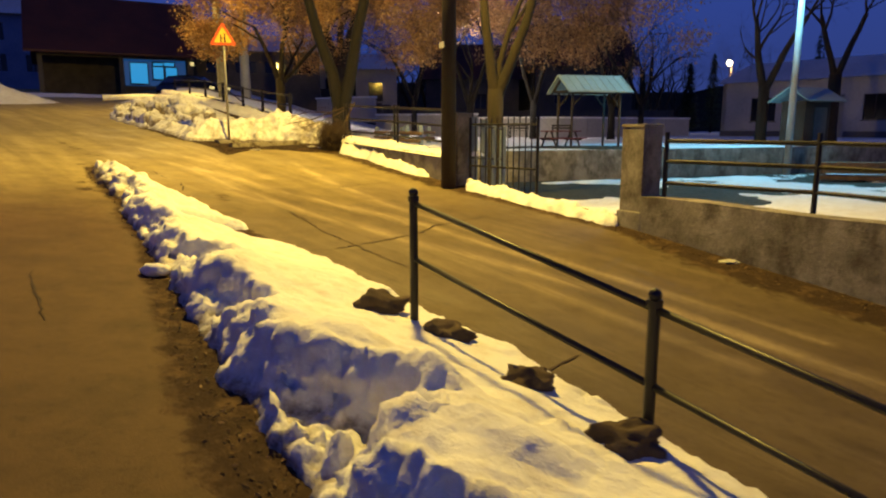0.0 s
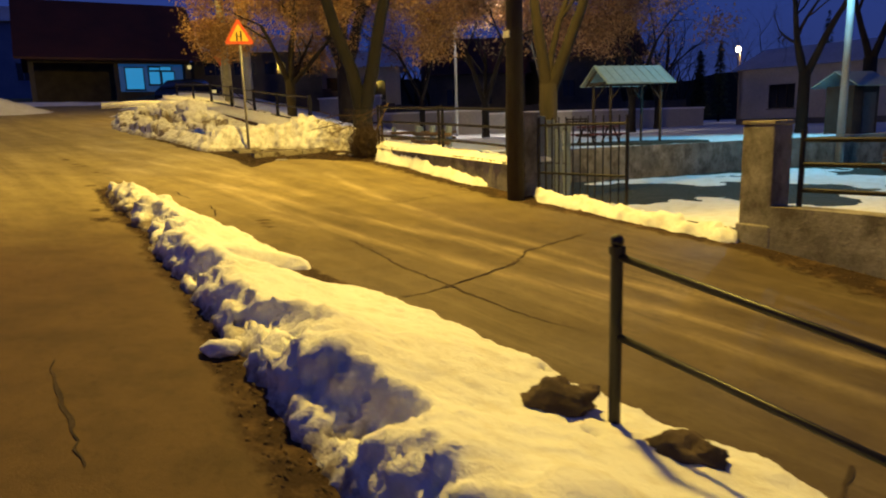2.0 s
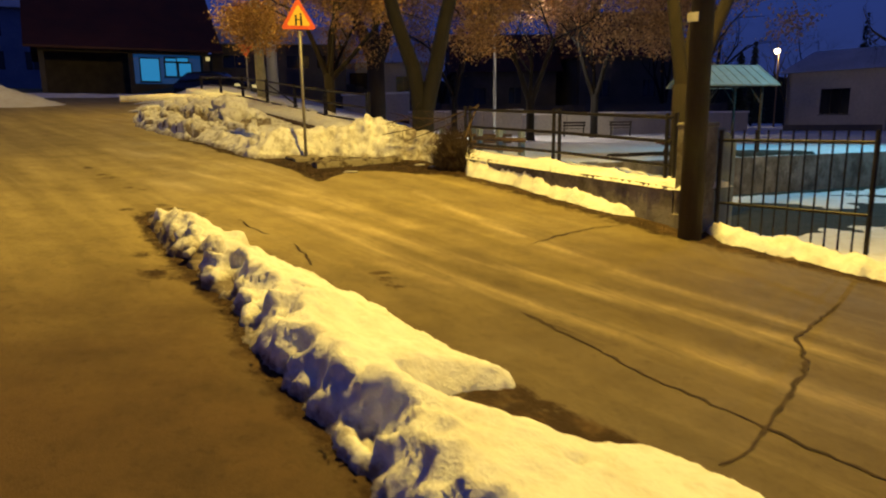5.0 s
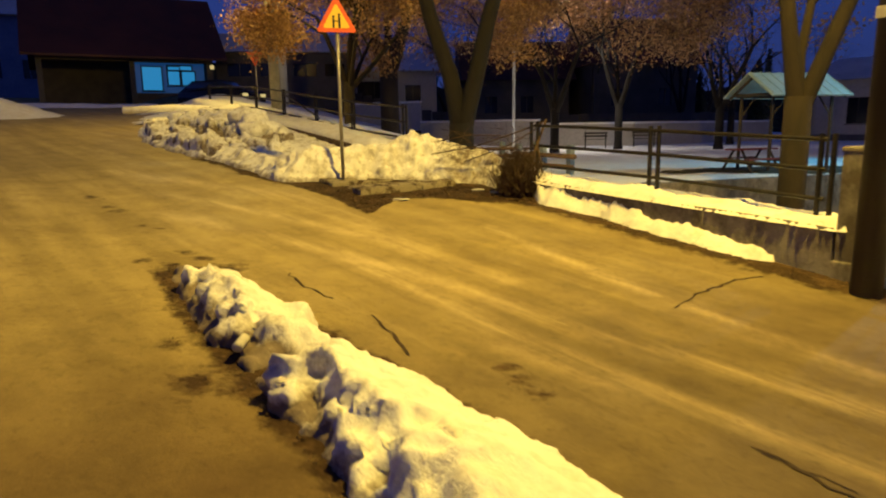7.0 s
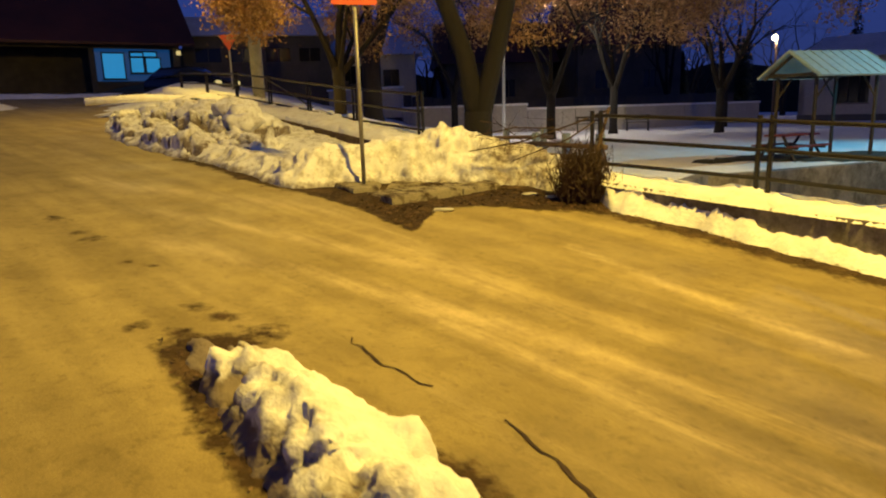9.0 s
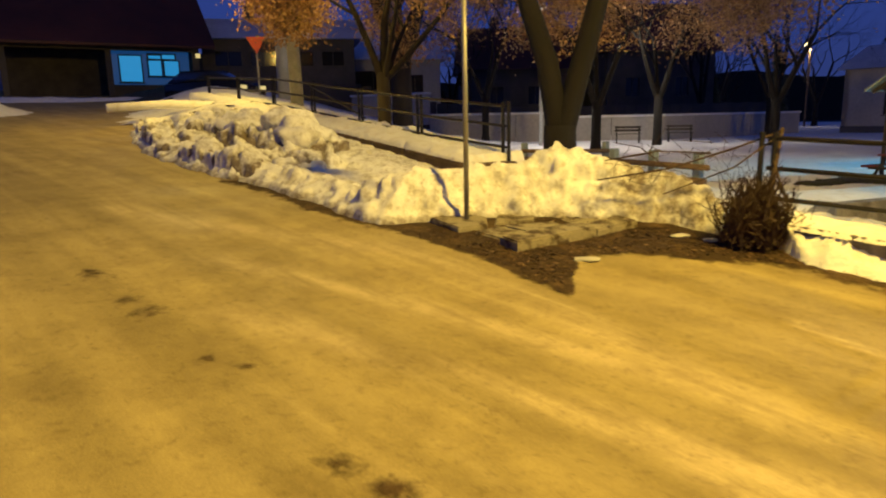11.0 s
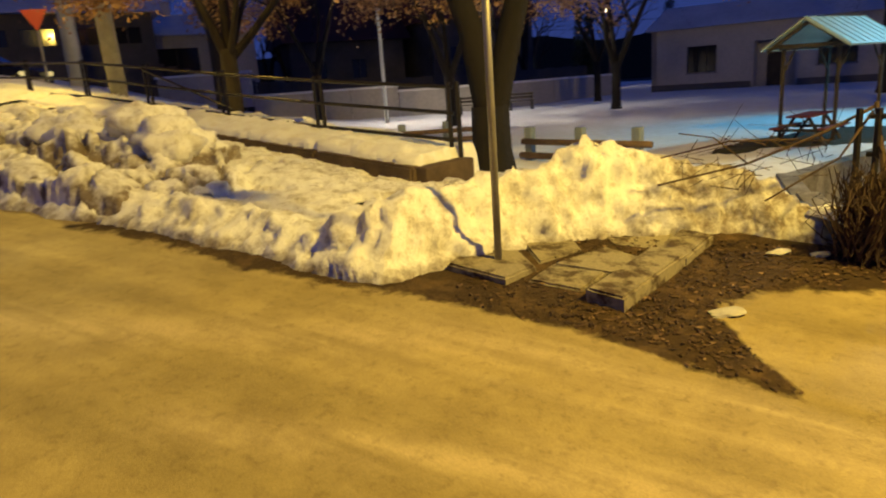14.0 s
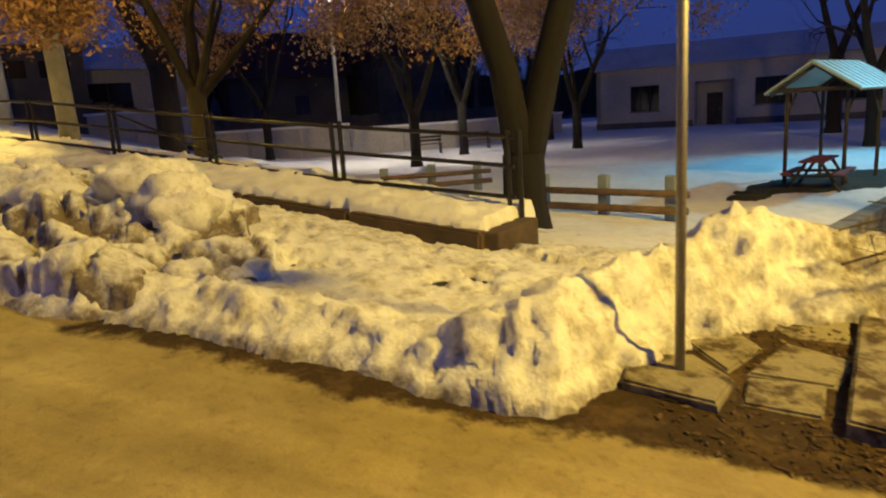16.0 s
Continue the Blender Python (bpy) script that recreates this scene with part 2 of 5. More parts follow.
PALE_POLE = plain("pale_pole_paint", (0.42, 0.44, 0.44), (0.55, 0.57, 0.57), 6, 0.5, 0.1, 0.1)
TARRED = plain("tarred_wood", (0.020, 0.014, 0.010), (0.045, 0.032, 0.022), 20, 0.8, relief=0.6, stretch=(1, 1, 0.12))
BARK = plain("tree_bark", (0.014, 0.0095, 0.006), (0.034, 0.023, 0.014), 16, 0.9, relief=0.9, dist=0.03, stretch=(1, 1, 0.25))
DARK_BARK = plain("dark_bark", (0.007, 0.0055, 0.0045), (0.017, 0.0125, 0.009), 16, 0.9, relief=0.9, dist=0.03, stretch=(1, 1, 0.25))
TWIG = plain("twigs", (0.050, 0.030, 0.018), (0.10, 0.062, 0.036), 10, 0.9)
WOOD = plain("weathered_wood", (0.12, 0.075, 0.045), (0.22, 0.14, 0.085), 20, 0.8, relief=0.5)
RED_WOOD = plain("red_painted_wood", (0.16, 0.030, 0.022), (0.26, 0.055, 0.035), 20, 0.6)
BLUE_GREY = plain("grey_concrete_post", (0.22, 0.27, 0.31), (0.32, 0.37, 0.40), 12, 0.8)
RED_ROOF = plain("red_roof", (0.045, 0.012, 0.010), (0.075, 0.020, 0.015), 3, 0.7)
GREEN_ROOF = plain("sheet_roof", (0.34, 0.44, 0.42), (0.46, 0.56, 0.53), 4, 0.5, 0.2)
DARK_WOOD = plain("dark_boards", (0.035, 0.028, 0.022), (0.07, 0.055, 0.042), 8, 0.8)
DARK_WALL = plain("dim_plaster", (0.06, 0.055, 0.05), (0.11, 0.10, 0.09), 2.5, 0.85)
BLUE_WALL = plain("blue_house_plaster", (0.22, 0.26, 0.40), (0.30, 0.34, 0.48), 2.5, 0.85)
STONE = plain("brown_stone", (0.080, 0.052, 0.030), (0.17, 0.115, 0.066), 16, 0.9, relief=0.9, dist=0.02)
ROOF_SNOW = plain("roof_snow", (0.62, 0.64, 0.68), (0.80, 0.82, 0.86), 1.5, 0.8)
CARPAINT = plain("black_car_paint", (0.008, 0.008, 0.010), (0.014, 0.014, 0.018), 4, 0.2, 0.2, 0.0)
RUBBER = plain("tyre_rubber", (0.012, 0.012, 0.012), (0.02, 0.02, 0.02), 20, 0.9)
SIGN_RED = plain("sign_red", (0.72, 0.10, 0.03), (0.80, 0.13, 0.04), 20, 0.4, 0, 0.05)
SIGN_YELLOW = plain("sign_yellow", (0.90, 0.56, 0.05), (0.95, 0.62, 0.08), 20, 0.4, 0, 0.05)
SIGN_BLACK = plain("sign_black", (0.01, 0.01, 0.01), (0.02, 0.02, 0.02), 20, 0.5)
LITTER = plain("pale_litter", (0.5, 0.48, 0.42), (0.7, 0.68, 0.62), 30, 0.6)


def leaf_build(nt, p):
    g = nt.nodes.new("ShaderNodeNewGeometry")
    c = ramp_of(nt, g.outputs["Random Per Island"], [(0.0, (0.20, 0.105, 0.045)), (0.5, (0.34, 0.19, 0.08)), (1.0, (0.52, 0.33, 0.15))])
    nt.links.new(c, p.inputs["Base Color"])
    p.inputs["Roughness"].default_value = 0.8


def litter_build(nt, p):
    g = nt.nodes.new("ShaderNodeNewGeometry")
    c = ramp_of(nt, g.outputs["Random Per Island"], [(0.0, (0.030, 0.016, 0.008)), (0.7, (0.085, 0.047, 0.022)), (0.95, (0.16, 0.095, 0.046)), (1.0, (0.28, 0.18, 0.09))])
    nt.links.new(c, p.inputs["Base Color"])
    p.inputs["Roughness"].default_value = 0.85


def glow(name, colour, strength):
    def build(nt, p):
        p.inputs["Base Color"].default_value = (0.02, 0.02, 0.02, 1)
        p.inputs["Emission Color"].default_value = (*colour, 1)
        p.inputs["Emission Strength"].default_value = strength
    return mat(name, build)


def glass_build(nt, p):
    p.inputs["Base Color"].default_value = (0.012, 0.014, 0.018, 1)
    p.inputs["Roughness"].default_value = 0.08


LEAF = mat("dry_leaf", leaf_build)
LITTER_LEAF = mat("fallen_leaf", litter_build)
WINDOW_GLASS = mat("dark_window_glass", glass_build)
LAMP_GLOW = glow("sodium_glow", (1.0, 0.62, 0.2), 18)
COLD_GLOW = glow("cool_glow", (0.6, 0.9, 1.0), 18)
WARM_GLOW = glow("warm_white_glow", (1.0, 0.80, 0.42), 12)
BLUE_GLOW = glow("blue_lit_window", (0.02, 0.33, 0.72), 0.6)
BLUE_DIM = glow("blue_lit_room", (0.008, 0.06, 0.20), 0.5)
LAMP_AND_GLINT = glow("lamp_and_glint", (1.0, 0.78, 0.3), 0.6)


# ---- mesh helpers ----
def thing(name, label, category, place=(0, 0, 0), turn=0.0, group="", kind=""):
    ob = new(name)
    ob.matrix_basis = pose(*place, 0, 0, turn)
    return tagged(ob, label, category, group, kind)


def finish(name, bm, material, smooth_faces=False):
    me = bpy.data.meshes.new(name)
    bm.normal_update()
    bm.to_mesh(me)
    bm.free()
    for m in material if isinstance(material, (list, tuple)) else [material]:
        me.materials.append(m)
    if smooth_faces:
        me.polygons.foreach_set("use_smooth", [True] * len(me.polygons))
    return new(name, me)


def part(name, bm, material, parent, label="", smooth_faces=False):
    ob = finish(name, bm, material, smooth_faces)
    ob.parent = parent
    if label:
        tagged(ob, label)
    return ob


def box(bm, c, s, turn=0.0, bevel=0.0, tilt=0.0):
    m = Matrix.Translation(c) @ Matrix.Rotation(turn, 4, "Z") @ Matrix.Rotation(tilt, 4, "X") @ Matrix.Diagonal((*s, 1))
    made = bmesh.ops.create_cube(bm, size=1, matrix=m)
    if bevel:
        es = list({e for v in made["verts"] for e in v.link_edges})
        bmesh.ops.bevel(bm, geom=es, offset=bevel, segments=2, affect="EDGES", profile=0.6)
    return bm


def boxes(*rows, bevel=0.0):
    bm = bmesh.new()
    for c, s, *turn in rows:
        box(bm, c, s, turn[0] if turn else 0.0, bevel)
    return bm


def tube(bm, pts, radii, n=8, cap=True):
    rings = []
    for i, p in enumerate(pts):
        p = Vector(p)
        d = (Vector(pts[min(i + 1, len(pts) - 1)]) - Vector(pts[max(i - 1, 0)])).normalized()
        a = d.orthogonal().normalized() if i == 0 else (a - d * a.dot(d)).normalized()
        b = d.cross(a)
        r = radii[i] if isinstance(radii, (list, tuple)) else radii
        rings.append([bm.verts.new(p + a * (r * math.cos(2 * math.pi * k / n)) + b * (r * math.sin(2 * math.pi * k / n))) for k in range(n)])
    for r0, r1 in zip(rings, rings[1:]):
        for k in range(n):
            bm.faces.new((r0[k], r0[(k + 1) % n], r1[(k + 1) % n], r1[k]))
    if cap:
        bm.faces.new(rings[0][::-1])
        bm.faces.new(rings[-1])
    return bm


def tubes(*rows, n=8):
    bm = bmesh.new()
    for pts, radii in rows:
        tube(bm, pts, radii, n)
    return bm


def lump(bm, c, r, seed=0, rough=0.25, sub=3, squash=0.7, freq=1.6):
    """An uneven stone or chunk."""
    made = bmesh.ops.create_icosphere(bm, subdivisions=sub, radius=1)
    off = Vector((seed * 7.3, seed * 3.1, seed * 1.7))
    for v in made["verts"]:
        d = v.co.normalized()
        k = 1 + rough * noise.fractal(d * freq + off, 1.0, 2.0, 4)
        v.co = Vector((d.x * r[0], d.y * r[1], d.z * r[2] * squash)) * k + Vector(c)
    return bm


def fr(x, y, f, seed=0.0, octaves=4):
    return noise.fractal(Vector((x * f + seed, y * f - seed, seed * 0.37)), 0.9, 2.1, octaves)


def heap(name, material, bounds, step, height, base=ground_z, sink=0.04, clumps=0.0, grime=None):
    """A heightfield that stands on the ground wherever height(x, y) is above nought."""
    x0, y0, x1, y1 = bounds
    nx, ny = int((x1 - x0) / step) + 1, int((y1 - y0) / step) + 1
    hs = [[height(x0 + i * step, y0 + j * step) for i in range(nx)] for j in range(ny)]
    verts, faces, ids = [], [], {}

    def vert(i, j):
        if (i, j) not in ids:
            x, y, h = x0 + i * step, y0 + j * step, hs[j][i]
            ids[i, j] = len(verts)
            z = base(x, y) + (h if h > 0 else max(h, -sink))
            verts.append((x + step * 0.25 * math.sin(i * 12.9 + j * 78.2), y + step * 0.25 * math.sin(i * 39.3 + j * 11.1), z))
        return ids[i, j]

    for j in range(ny - 1):
        for i in range(nx - 1):
            if max(hs[j][i], hs[j][i + 1], hs[j + 1][i], hs[j + 1][i + 1]) > 0:
                faces.append((vert(i, j), vert(i + 1, j), vert(i + 1, j + 1), vert(i, j + 1)))
    me = bpy.data.meshes.new(name)
    me.from_pydata(verts, [], faces)
    if clumps:
        bm = bmesh.new()
        bm.from_mesh(me)
        for _ in range(2):
            long = [e for e in bm.edges if e.calc_length() > 2.1 * step]
            if long:
                bmesh.ops.subdivide_edges(bm, edges=long, cuts=1, use_grid_fill=True)
        bmesh.ops.triangulate(bm, faces=[f for f in bm.faces if len(f.verts) > 4])
        bm.normal_update()
        moves = []
        for v in bm.verts:
            p = v.co
            h = p.z - base(p.x, p.y)
            if h < 0.012:
                continue
            k = (clumps(p.x, p.y) if callable(clumps) else clumps) * clamp(h / 0.12)
            n = v.normal
            big = noise.noise(p * 3.3) * 0.7 + noise.noise(p * 7.7) * 0.40
            cell = 0.9 * (0.42 - noise.voronoi(p * 5.2)[0][0]) + 0.75 * (0.42 - noise.voronoi(p * 11)[0][0]) + 0.35 * (0.42 - noise.voronoi(p * 21)[0][0])
            moves.append((v, (n * (big + cell + 0.14 * noise.noise(p * 30)) + noise.noise_vector(p * 9) * 0.25) * k))
        for v, q in moves:
            v.co += q
        bm.to_mesh(me)
        bm.free()
    if grime:
        dirt = [grime(v.co.x, v.co.y, v.co.z - base(v.co.x, v.co.y)) for v in me.vertices]
        me.attributes.new("grime", "FLOAT", "POINT").data.foreach_set("value", dirt)
    me.materials.append(material)
    me.polygons.foreach_set("use_smooth", [True] * len(me.polygons))
    me.update()
    return new(name, me)


# ---- ground ----
ISL_L = [(1.5, -2.5), (0.75, 0.2), (-0.1, 1.7), (-0.62, 2.64), (-1.2, 3.63), (-1.75, 4.57), (-2.46, 5.68), (-3.1, 6.8), (-3.85, 7.97), (-4.38, 8.97), (-5.1, 9.94),
         (-5.65, 10.76), (-6.2, 11.75)]
ISL_R = [(5.0, -2.5), (3.3, 0.9), (1.57, 3.09), (0.5, 4.81), (-0.12, 5.38), (-0.8, 6.35), (-1.5, 7.15), (-2.15, 7.7), (-3.1, 8.85), (-3.5, 9.35), (-4.3, 10.25), (-5.12, 11.1),
         (-5.8, 11.8), (-6.2, 11.95)]
CORNER = [(-2.5, 16.35), (-3.1, 16.75), (-3.9, 17.0), (-4.74, 17.08), (-5.2, 17.05), (-5.68, 16.85), (-6.25, 16.72), (-6.55, 16.98), (-7.1, 17.55), (-7.62, 18.3), (-8.0, 18.72),
          (-8.6, 19.15), (-9.4, 20.0), (-10.3, 21.0), (-11.9, 24.2), (-13.6, 28.6), (-14.6, 31)]
FENCE = [(-4.2, 19.35), (-9.1, 26.4), (-12.5, 31.3)]
STAINS = ((-3.38, 10.1, 0.12), (-3.3, 9.89, 0.16), (-3.22, 9.72, 0.12), (-5.47, 10.07, 0.14), (-5.14, 9.55, 0.24), (-4.88, 9.48, 0.16), (-8.38, 14.78, 0.16), (-8.2, 14.68, 0.15),
          (-7.87, 14.2, 0.14), (-7.68, 13.98, 0.17), (-7.11, 13.3, 0.10), (-6.87, 13.22, 0.11), (-7.92, 12.94, 0.05), (-6.24, 12.31, 0.16), (-6.0, 12.15, 0.16), (-5.7, 11.9, 0.22),
          (-6.45, 11.9, 0.12), (-5.3, 11.2, 0.14), (-3.18, 6.75, 0.08), (-3.0, 6.2, 0.06))
SALT = (((-3.2, 14.1), (-2.69, 13.12), (-2.25, 12.36), (-1.9, 11.8), 0.07, 0.95), ((-5.3, 13.0), (-4.11, 12.16), (-3.32, 11.47), (-2.66, 10.81), (-1.58, 10.03), (-0.2, 9.0), (1.2, 7.6), 0.13, 0.8),
        ((-4.68, 12.45), (-3.7, 11.28), (-3.3, 10.7), (-2.66, 10.03), (-1.61, 9.1), (-0.5, 8.2), (0.43, 7.55), (2.19, 6.2), (3.6, 4.4), 0.12, 0.75), ((-1.68, 11.51), (-0.84, 10.27), (0.0, 9.4), (1.5, 7.6), (3.4, 5.6), 0.06, 0.7),
        ((-3.37, 10.44), (-2.49, 9.74), (-1.28, 8.94), (-0.52, 8.29), (0.6, 7.0), (2.4, 4.9), 0.09, 0.5), ((-7.6, 15.33), (-6.54, 14.72), (-5.4, 14.0), (-4.3, 13.2), (-3.2, 12.0), 0.13, 0.6),
        ((-9.2, 17.2), (-8.0, 16.5), (-7.0, 16.12), (-6.1, 15.8), (-5.55, 15.3), (-5.15, 14.75), (-4.6, 13.9), (-4.0, 12.9), 0.20, 0.55), ((-7.2, 14.05), (-6.31, 13.6), (-5.59, 13.25), (-4.5, 12.5), 0.14, 0.5))
DIRT_X = (-6.5, -6.25, -5.69, -5.34, -5.1, -4.9, -4.7, -4.58, -4.43, -3.9, -3.2, -2.3, -1.9)
DIRT_Y = (16.85, 16.55, 15.92, 15.52, 15.10, 14.78, 14.50, 15.05, 15.48, 15.72, 15.45, 15.35, 15.1)


def dirt_at(x, y):
    """How much earth lies on the road, 0 to 1."""
    best = 0.0
    if 0 < y < 13:
        s = side(ISL_L, x, y)
        if -1.2 < s < 3:
            w = 0.02 + 0.30 * smooth(6.2, 3.2, y)
            best = smooth(-w - 0.24, -w * 0.35, s) * smooth(12.4, 11.6, y) * (0.70 + 0.30 * smooth(7.0, 5.0, y))
            if s > 0:
                best *= smooth(-0.12, 0.06, -side(ISL_R, x, y))
    if x > -3.2 and 3 < y < 16.6:
        s = side(EDGE[1:5], x, y)
        w = 0.30 + 0.55 * smooth(9.6, 7.2, y)
        best = max(best, 0.95 * smooth(-w - 0.45, -w * 0.4, s))
    if y > 14 and x < -1.9:
        best = max(best, 0.86 * smooth(-0.16, 0.26, y - float(np.interp(x, DIRT_X, DIRT_Y))) * smooth(-6.9, -6.4, x))
        s = side(CORNER, x, y)
        best = max(best, 0.80 * smooth(-0.40 - 0.22 * fr(x, y, 1.2, 71), -0.0, s))
    for px, py, r in STAINS:
        if abs(x - px) < 0.5 and abs(y - py) < 0.5:
            best = max(best, 0.58 * math.exp(-(((x - px) ** 2 + (y - py) ** 2) / (1.1 * r * r))))
    return best


def salt_at(x, y):
    best = 0.0
    for *line, w, k in SALT:
        best = max(best, k * math.exp(-(side(line, x, y) / w) ** 2))
    return best


def build_ground():
    def axis(a, b, c, d, fine, coarse, far):
        out, v = [], a
        while v < b:
            out.append(v)
            v += fine if c <= v < d else coarse
        out.append(b)
        step, lo, hi = coarse, a, b
        left, right = [], []
        while hi < far:
            step *= 1.35
            hi, lo = hi + step, lo - step
            right.append(hi)
            left.append(lo)
        return left[::-1] + out + right
    xs, ys = axis(-11, 9, -9, 5, 0.07, 0.2, 900), axis(-4, 24, 1.4, 18.5, 0.07, 0.2, 900)
    verts = [(x, y, ground_z(x, y)) for y in ys for x in xs]
    nx = len(xs)
    faces = [(j * nx + i, j * nx + i + 1, (j + 1) * nx + i + 1, (j + 1) * nx + i) for j in range(len(ys) - 1) for i in range(nx - 1)]
    me = bpy.data.meshes.new("ground")
    me.from_pydata(verts, [], faces)
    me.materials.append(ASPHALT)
    me.materials.append(GRASS_EARTH)
    near = [(-11 < x < 6 and 0 < y < 19) for x, y, z in verts]
    for name, rule in (("dirt", dirt_at), ("salt", salt_at)):
        me.attributes.new(name, "FLOAT", "POINT").data.foreach_set("value", [rule(v[0], v[1]) if k else 0.0 for v, k in zip(verts, near)])
    for p in me.polygons:
        c = p.center
        p.material_index = 1 if side(EDGE, c.x, c.y) > 0.25 and not (c.x < -1.9 and c.y < 17.6) else 0
        p.use_smooth = True
    tagged(new("ground", me), "sloping patched asphalt road and dark yard earth", "ground", kind="structure")


def terrace():
    verts, faces, rows = [], [], []
    (ax, ay), nu = TERRACE[0], 0
    stations = []
    for (ax, ay), (bx, by) in zip(TERRACE, TERRACE[1:]):
        n = max(2, int(math.hypot(bx - ax, by - ay) / 0.45))
        stations += [(ax + (bx - ax) * k / n, ay + (by - ay) * k / n) for k in range(n)]
    stations.append(TERRACE[-1])
    outs = [0, 0.2, 0.5, 0.9, 1.4, 2, 2.7, 3.5, 4.5, 6, 8, 10, 13, 17, 22, 28, 36, 46, 60]
    for x, y in stations:
        for o in outs:
            px, py = x - o * 0.30, y + o * 0.95
            h = 0.03 * fr(px, py, 0.6, 3) + (0.0 if o > 0.3 else -0.04)
            verts.append((px, py, park_z(px, py) + h))
    n = len(outs)
    for i in range(len(stations) - 1):
        for k in range(n - 1):
            faces.append((i * n + k, (i + 1) * n + k, (i + 1) * n + k + 1, i * n + k + 1))
    me = bpy.data.meshes.new("park_snow")
    me.from_pydata(verts, [], faces)
    me.materials.append(SNOW)
    me.polygons.foreach_set("use_smooth", [True] * len(faces))
    tagged(new("park_snow", me), "flat snow covering the raised park", "snow", kind="structure")
    bm = bmesh.new()
    for (ax, ay), (bx, by) in zip(TERRACE[:-1], TERRACE[1:]):
        L = math.hypot(bx - ax, by - ay)
        t = math.atan2(by - ay, bx - ax)
        za = (park_z(ax, ay) + park_z(bx, by)) / 2
        box(bm, ((ax + bx) / 2 + 0.1 * math.sin(t), (ay + by) / 2 - 0.1 * math.cos(t), za - 0.72), (L + 0.1, 0.25, 1.4), t)
    tagged(finish("wall_terrace", bm, CONCRETE), "rough concrete retaining wall below the park", "retaining wall", kind="structure")


build_ground()
terrace()


# ---- snow on the street ----
# hollows dug into the flank: place along the ridge, depth, half length
HOLLOWS = ((3.15, 0.52, 0.40), (4.60, 0.30, 0.26), (5.75, 0.34, 0.34), (7.05, 0.12, 0.25), (2.0, 0.25, 0.4), (8.7, 0.12, 0.3), (9.75, 0.20, 0.25))
ISL_X = ([q[0] for q in ISL_L], [q[1] for q in ISL_L], [q[0] for q in ISL_R], [q[1] for q in ISL_R])


def hollow(y):
    return sum(d * math.exp(-((y - c) / w) ** 2) for c, d, w in HOLLOWS)


def island_clumps(x, y):
    s = side(ISL_L, x, y)
    left = 1 - smooth(0.10, 0.42, s - hollow(y) + 0.12 * fr(x, y, 2.2, 44))
    right = 1 - smooth(0.0, 0.22, -side(ISL_R, x, y) + 0.1 * fr(x, y, 3, 46))
    tail = smooth(7.6, 9.5, y)
    return 0.010 + 0.085 * left + 0.035 * right + 0.03 * tail + 0.035 * smooth(0.15, 0.5, fr(x, y, 1.5, 45)) * smooth(4.4, 3.2, y)


def island_h(x, y):
    if x < np.interp(y, ISL_X[1], ISL_X[0]) - 0.5 or x > np.interp(y, ISL_X[3], ISL_X[2]) + 0.6 or y < -2.4 or x < -6.3:
        return -0.05
    e = 0.10 * fr(x, y, 2.3, 5, 2) + 0.03 * fr(x, y, 7, 9)
    dl, dr = side(ISL_L, x, y) + e, -side(ISL_R, x, y) + 0.6 * e
    if dl <= 0 or dr <= 0:
        return -0.05
    tall = 0.47 - 0.019 * y + 0.08 * fr(x, y, 0.9, 2)
    cut = dl - hollow(y)
    slope = 1 - 0.78 * clamp((cut - 0.22) / max(cut + dr - 0.22, 0.3)) ** 0.8
    h = tall * clamp(cut / 0.26) ** 0.5 * slope * clamp(dr / 0.10) ** 0.6 if cut > 0 else 0.0
    low = (0.13 + 0.12 * fr(x, y, 4, 33)) * clamp(dl / 0.10) ** 0.6
    h = max(h, low if cut < 0.2 else 0.0)
    h *= smooth(0.7, 1.15, math.hypot((x + 2.30) / 0.72, (y - 7.58) / 0.40))
    h *= smooth(0.6, 1.2, math.hypot((x + 4.42) * 0.8 + (y - 10.02) * 0.6, ((y - 10.02) * 0.8 - (x + 4.42) * 0.6) / 0.34) / 0.72)
    h *= smooth(11.75, 11.25, y + 0.3 * fr(x, y, 2, 6))
    for px, py, hh, w in ((-0.60, 3.82, 0.10, 0.22), (-0.05, 3.25, 0.12, 0.16), (0.42, 2.75, 0.10, 0.2), (-1.55, 5.15, 0.07, 0.2), (-4.75, 10.6, 0.10, 0.14), (-5.2, 10.95, 0.08, 0.12)):
        h += hh * math.exp(-((x - px) ** 2 + (y - py) ** 2) / (w * w)) * clamp(dl / 0.2)
    # old footprints towards the road and a soft grain
    h += 0.022 * fr(x, y, 2.0, 24) + 0.007 * fr(x, y, 9, 4)
    if 0.12 < dr < 0.75 and y > 3.8:
        c = noise.voronoi(Vector((x * 3.6, y * 3.6, 5)))[0]
        h -= 0.055 * smooth(0.26, 0.10, c[0]) * smooth(0.0, 0.2, fr(x, y, 0.8, 50) + 0.1)
    if y > 8.6:
        h -= 0.10 * smooth(0.15, 0.45, fr(x, y, 2.6, 61))
    return h if h > 0.015 else -0.05


def island_grime(x, y, h):
    foot = smooth(0.16, 0.02, h) * smooth(0.5, 0.15, side(ISL_L, x, y) - hollow(y))
    tail = smooth(8.2, 10.0, y) * smooth(0.55, 0.2, side(ISL_L, x, y))
    return 0.70 * foot + 0.42 * tail


tagged(heap("snow_bank", SNOW, (-6.6, -2.4, 4.2, 12.4), 0.03, island_h, clumps=island_clumps, grime=island_grime), "ridge of shovelled snow on the divider between two roads", "snow bank", kind="stuff")

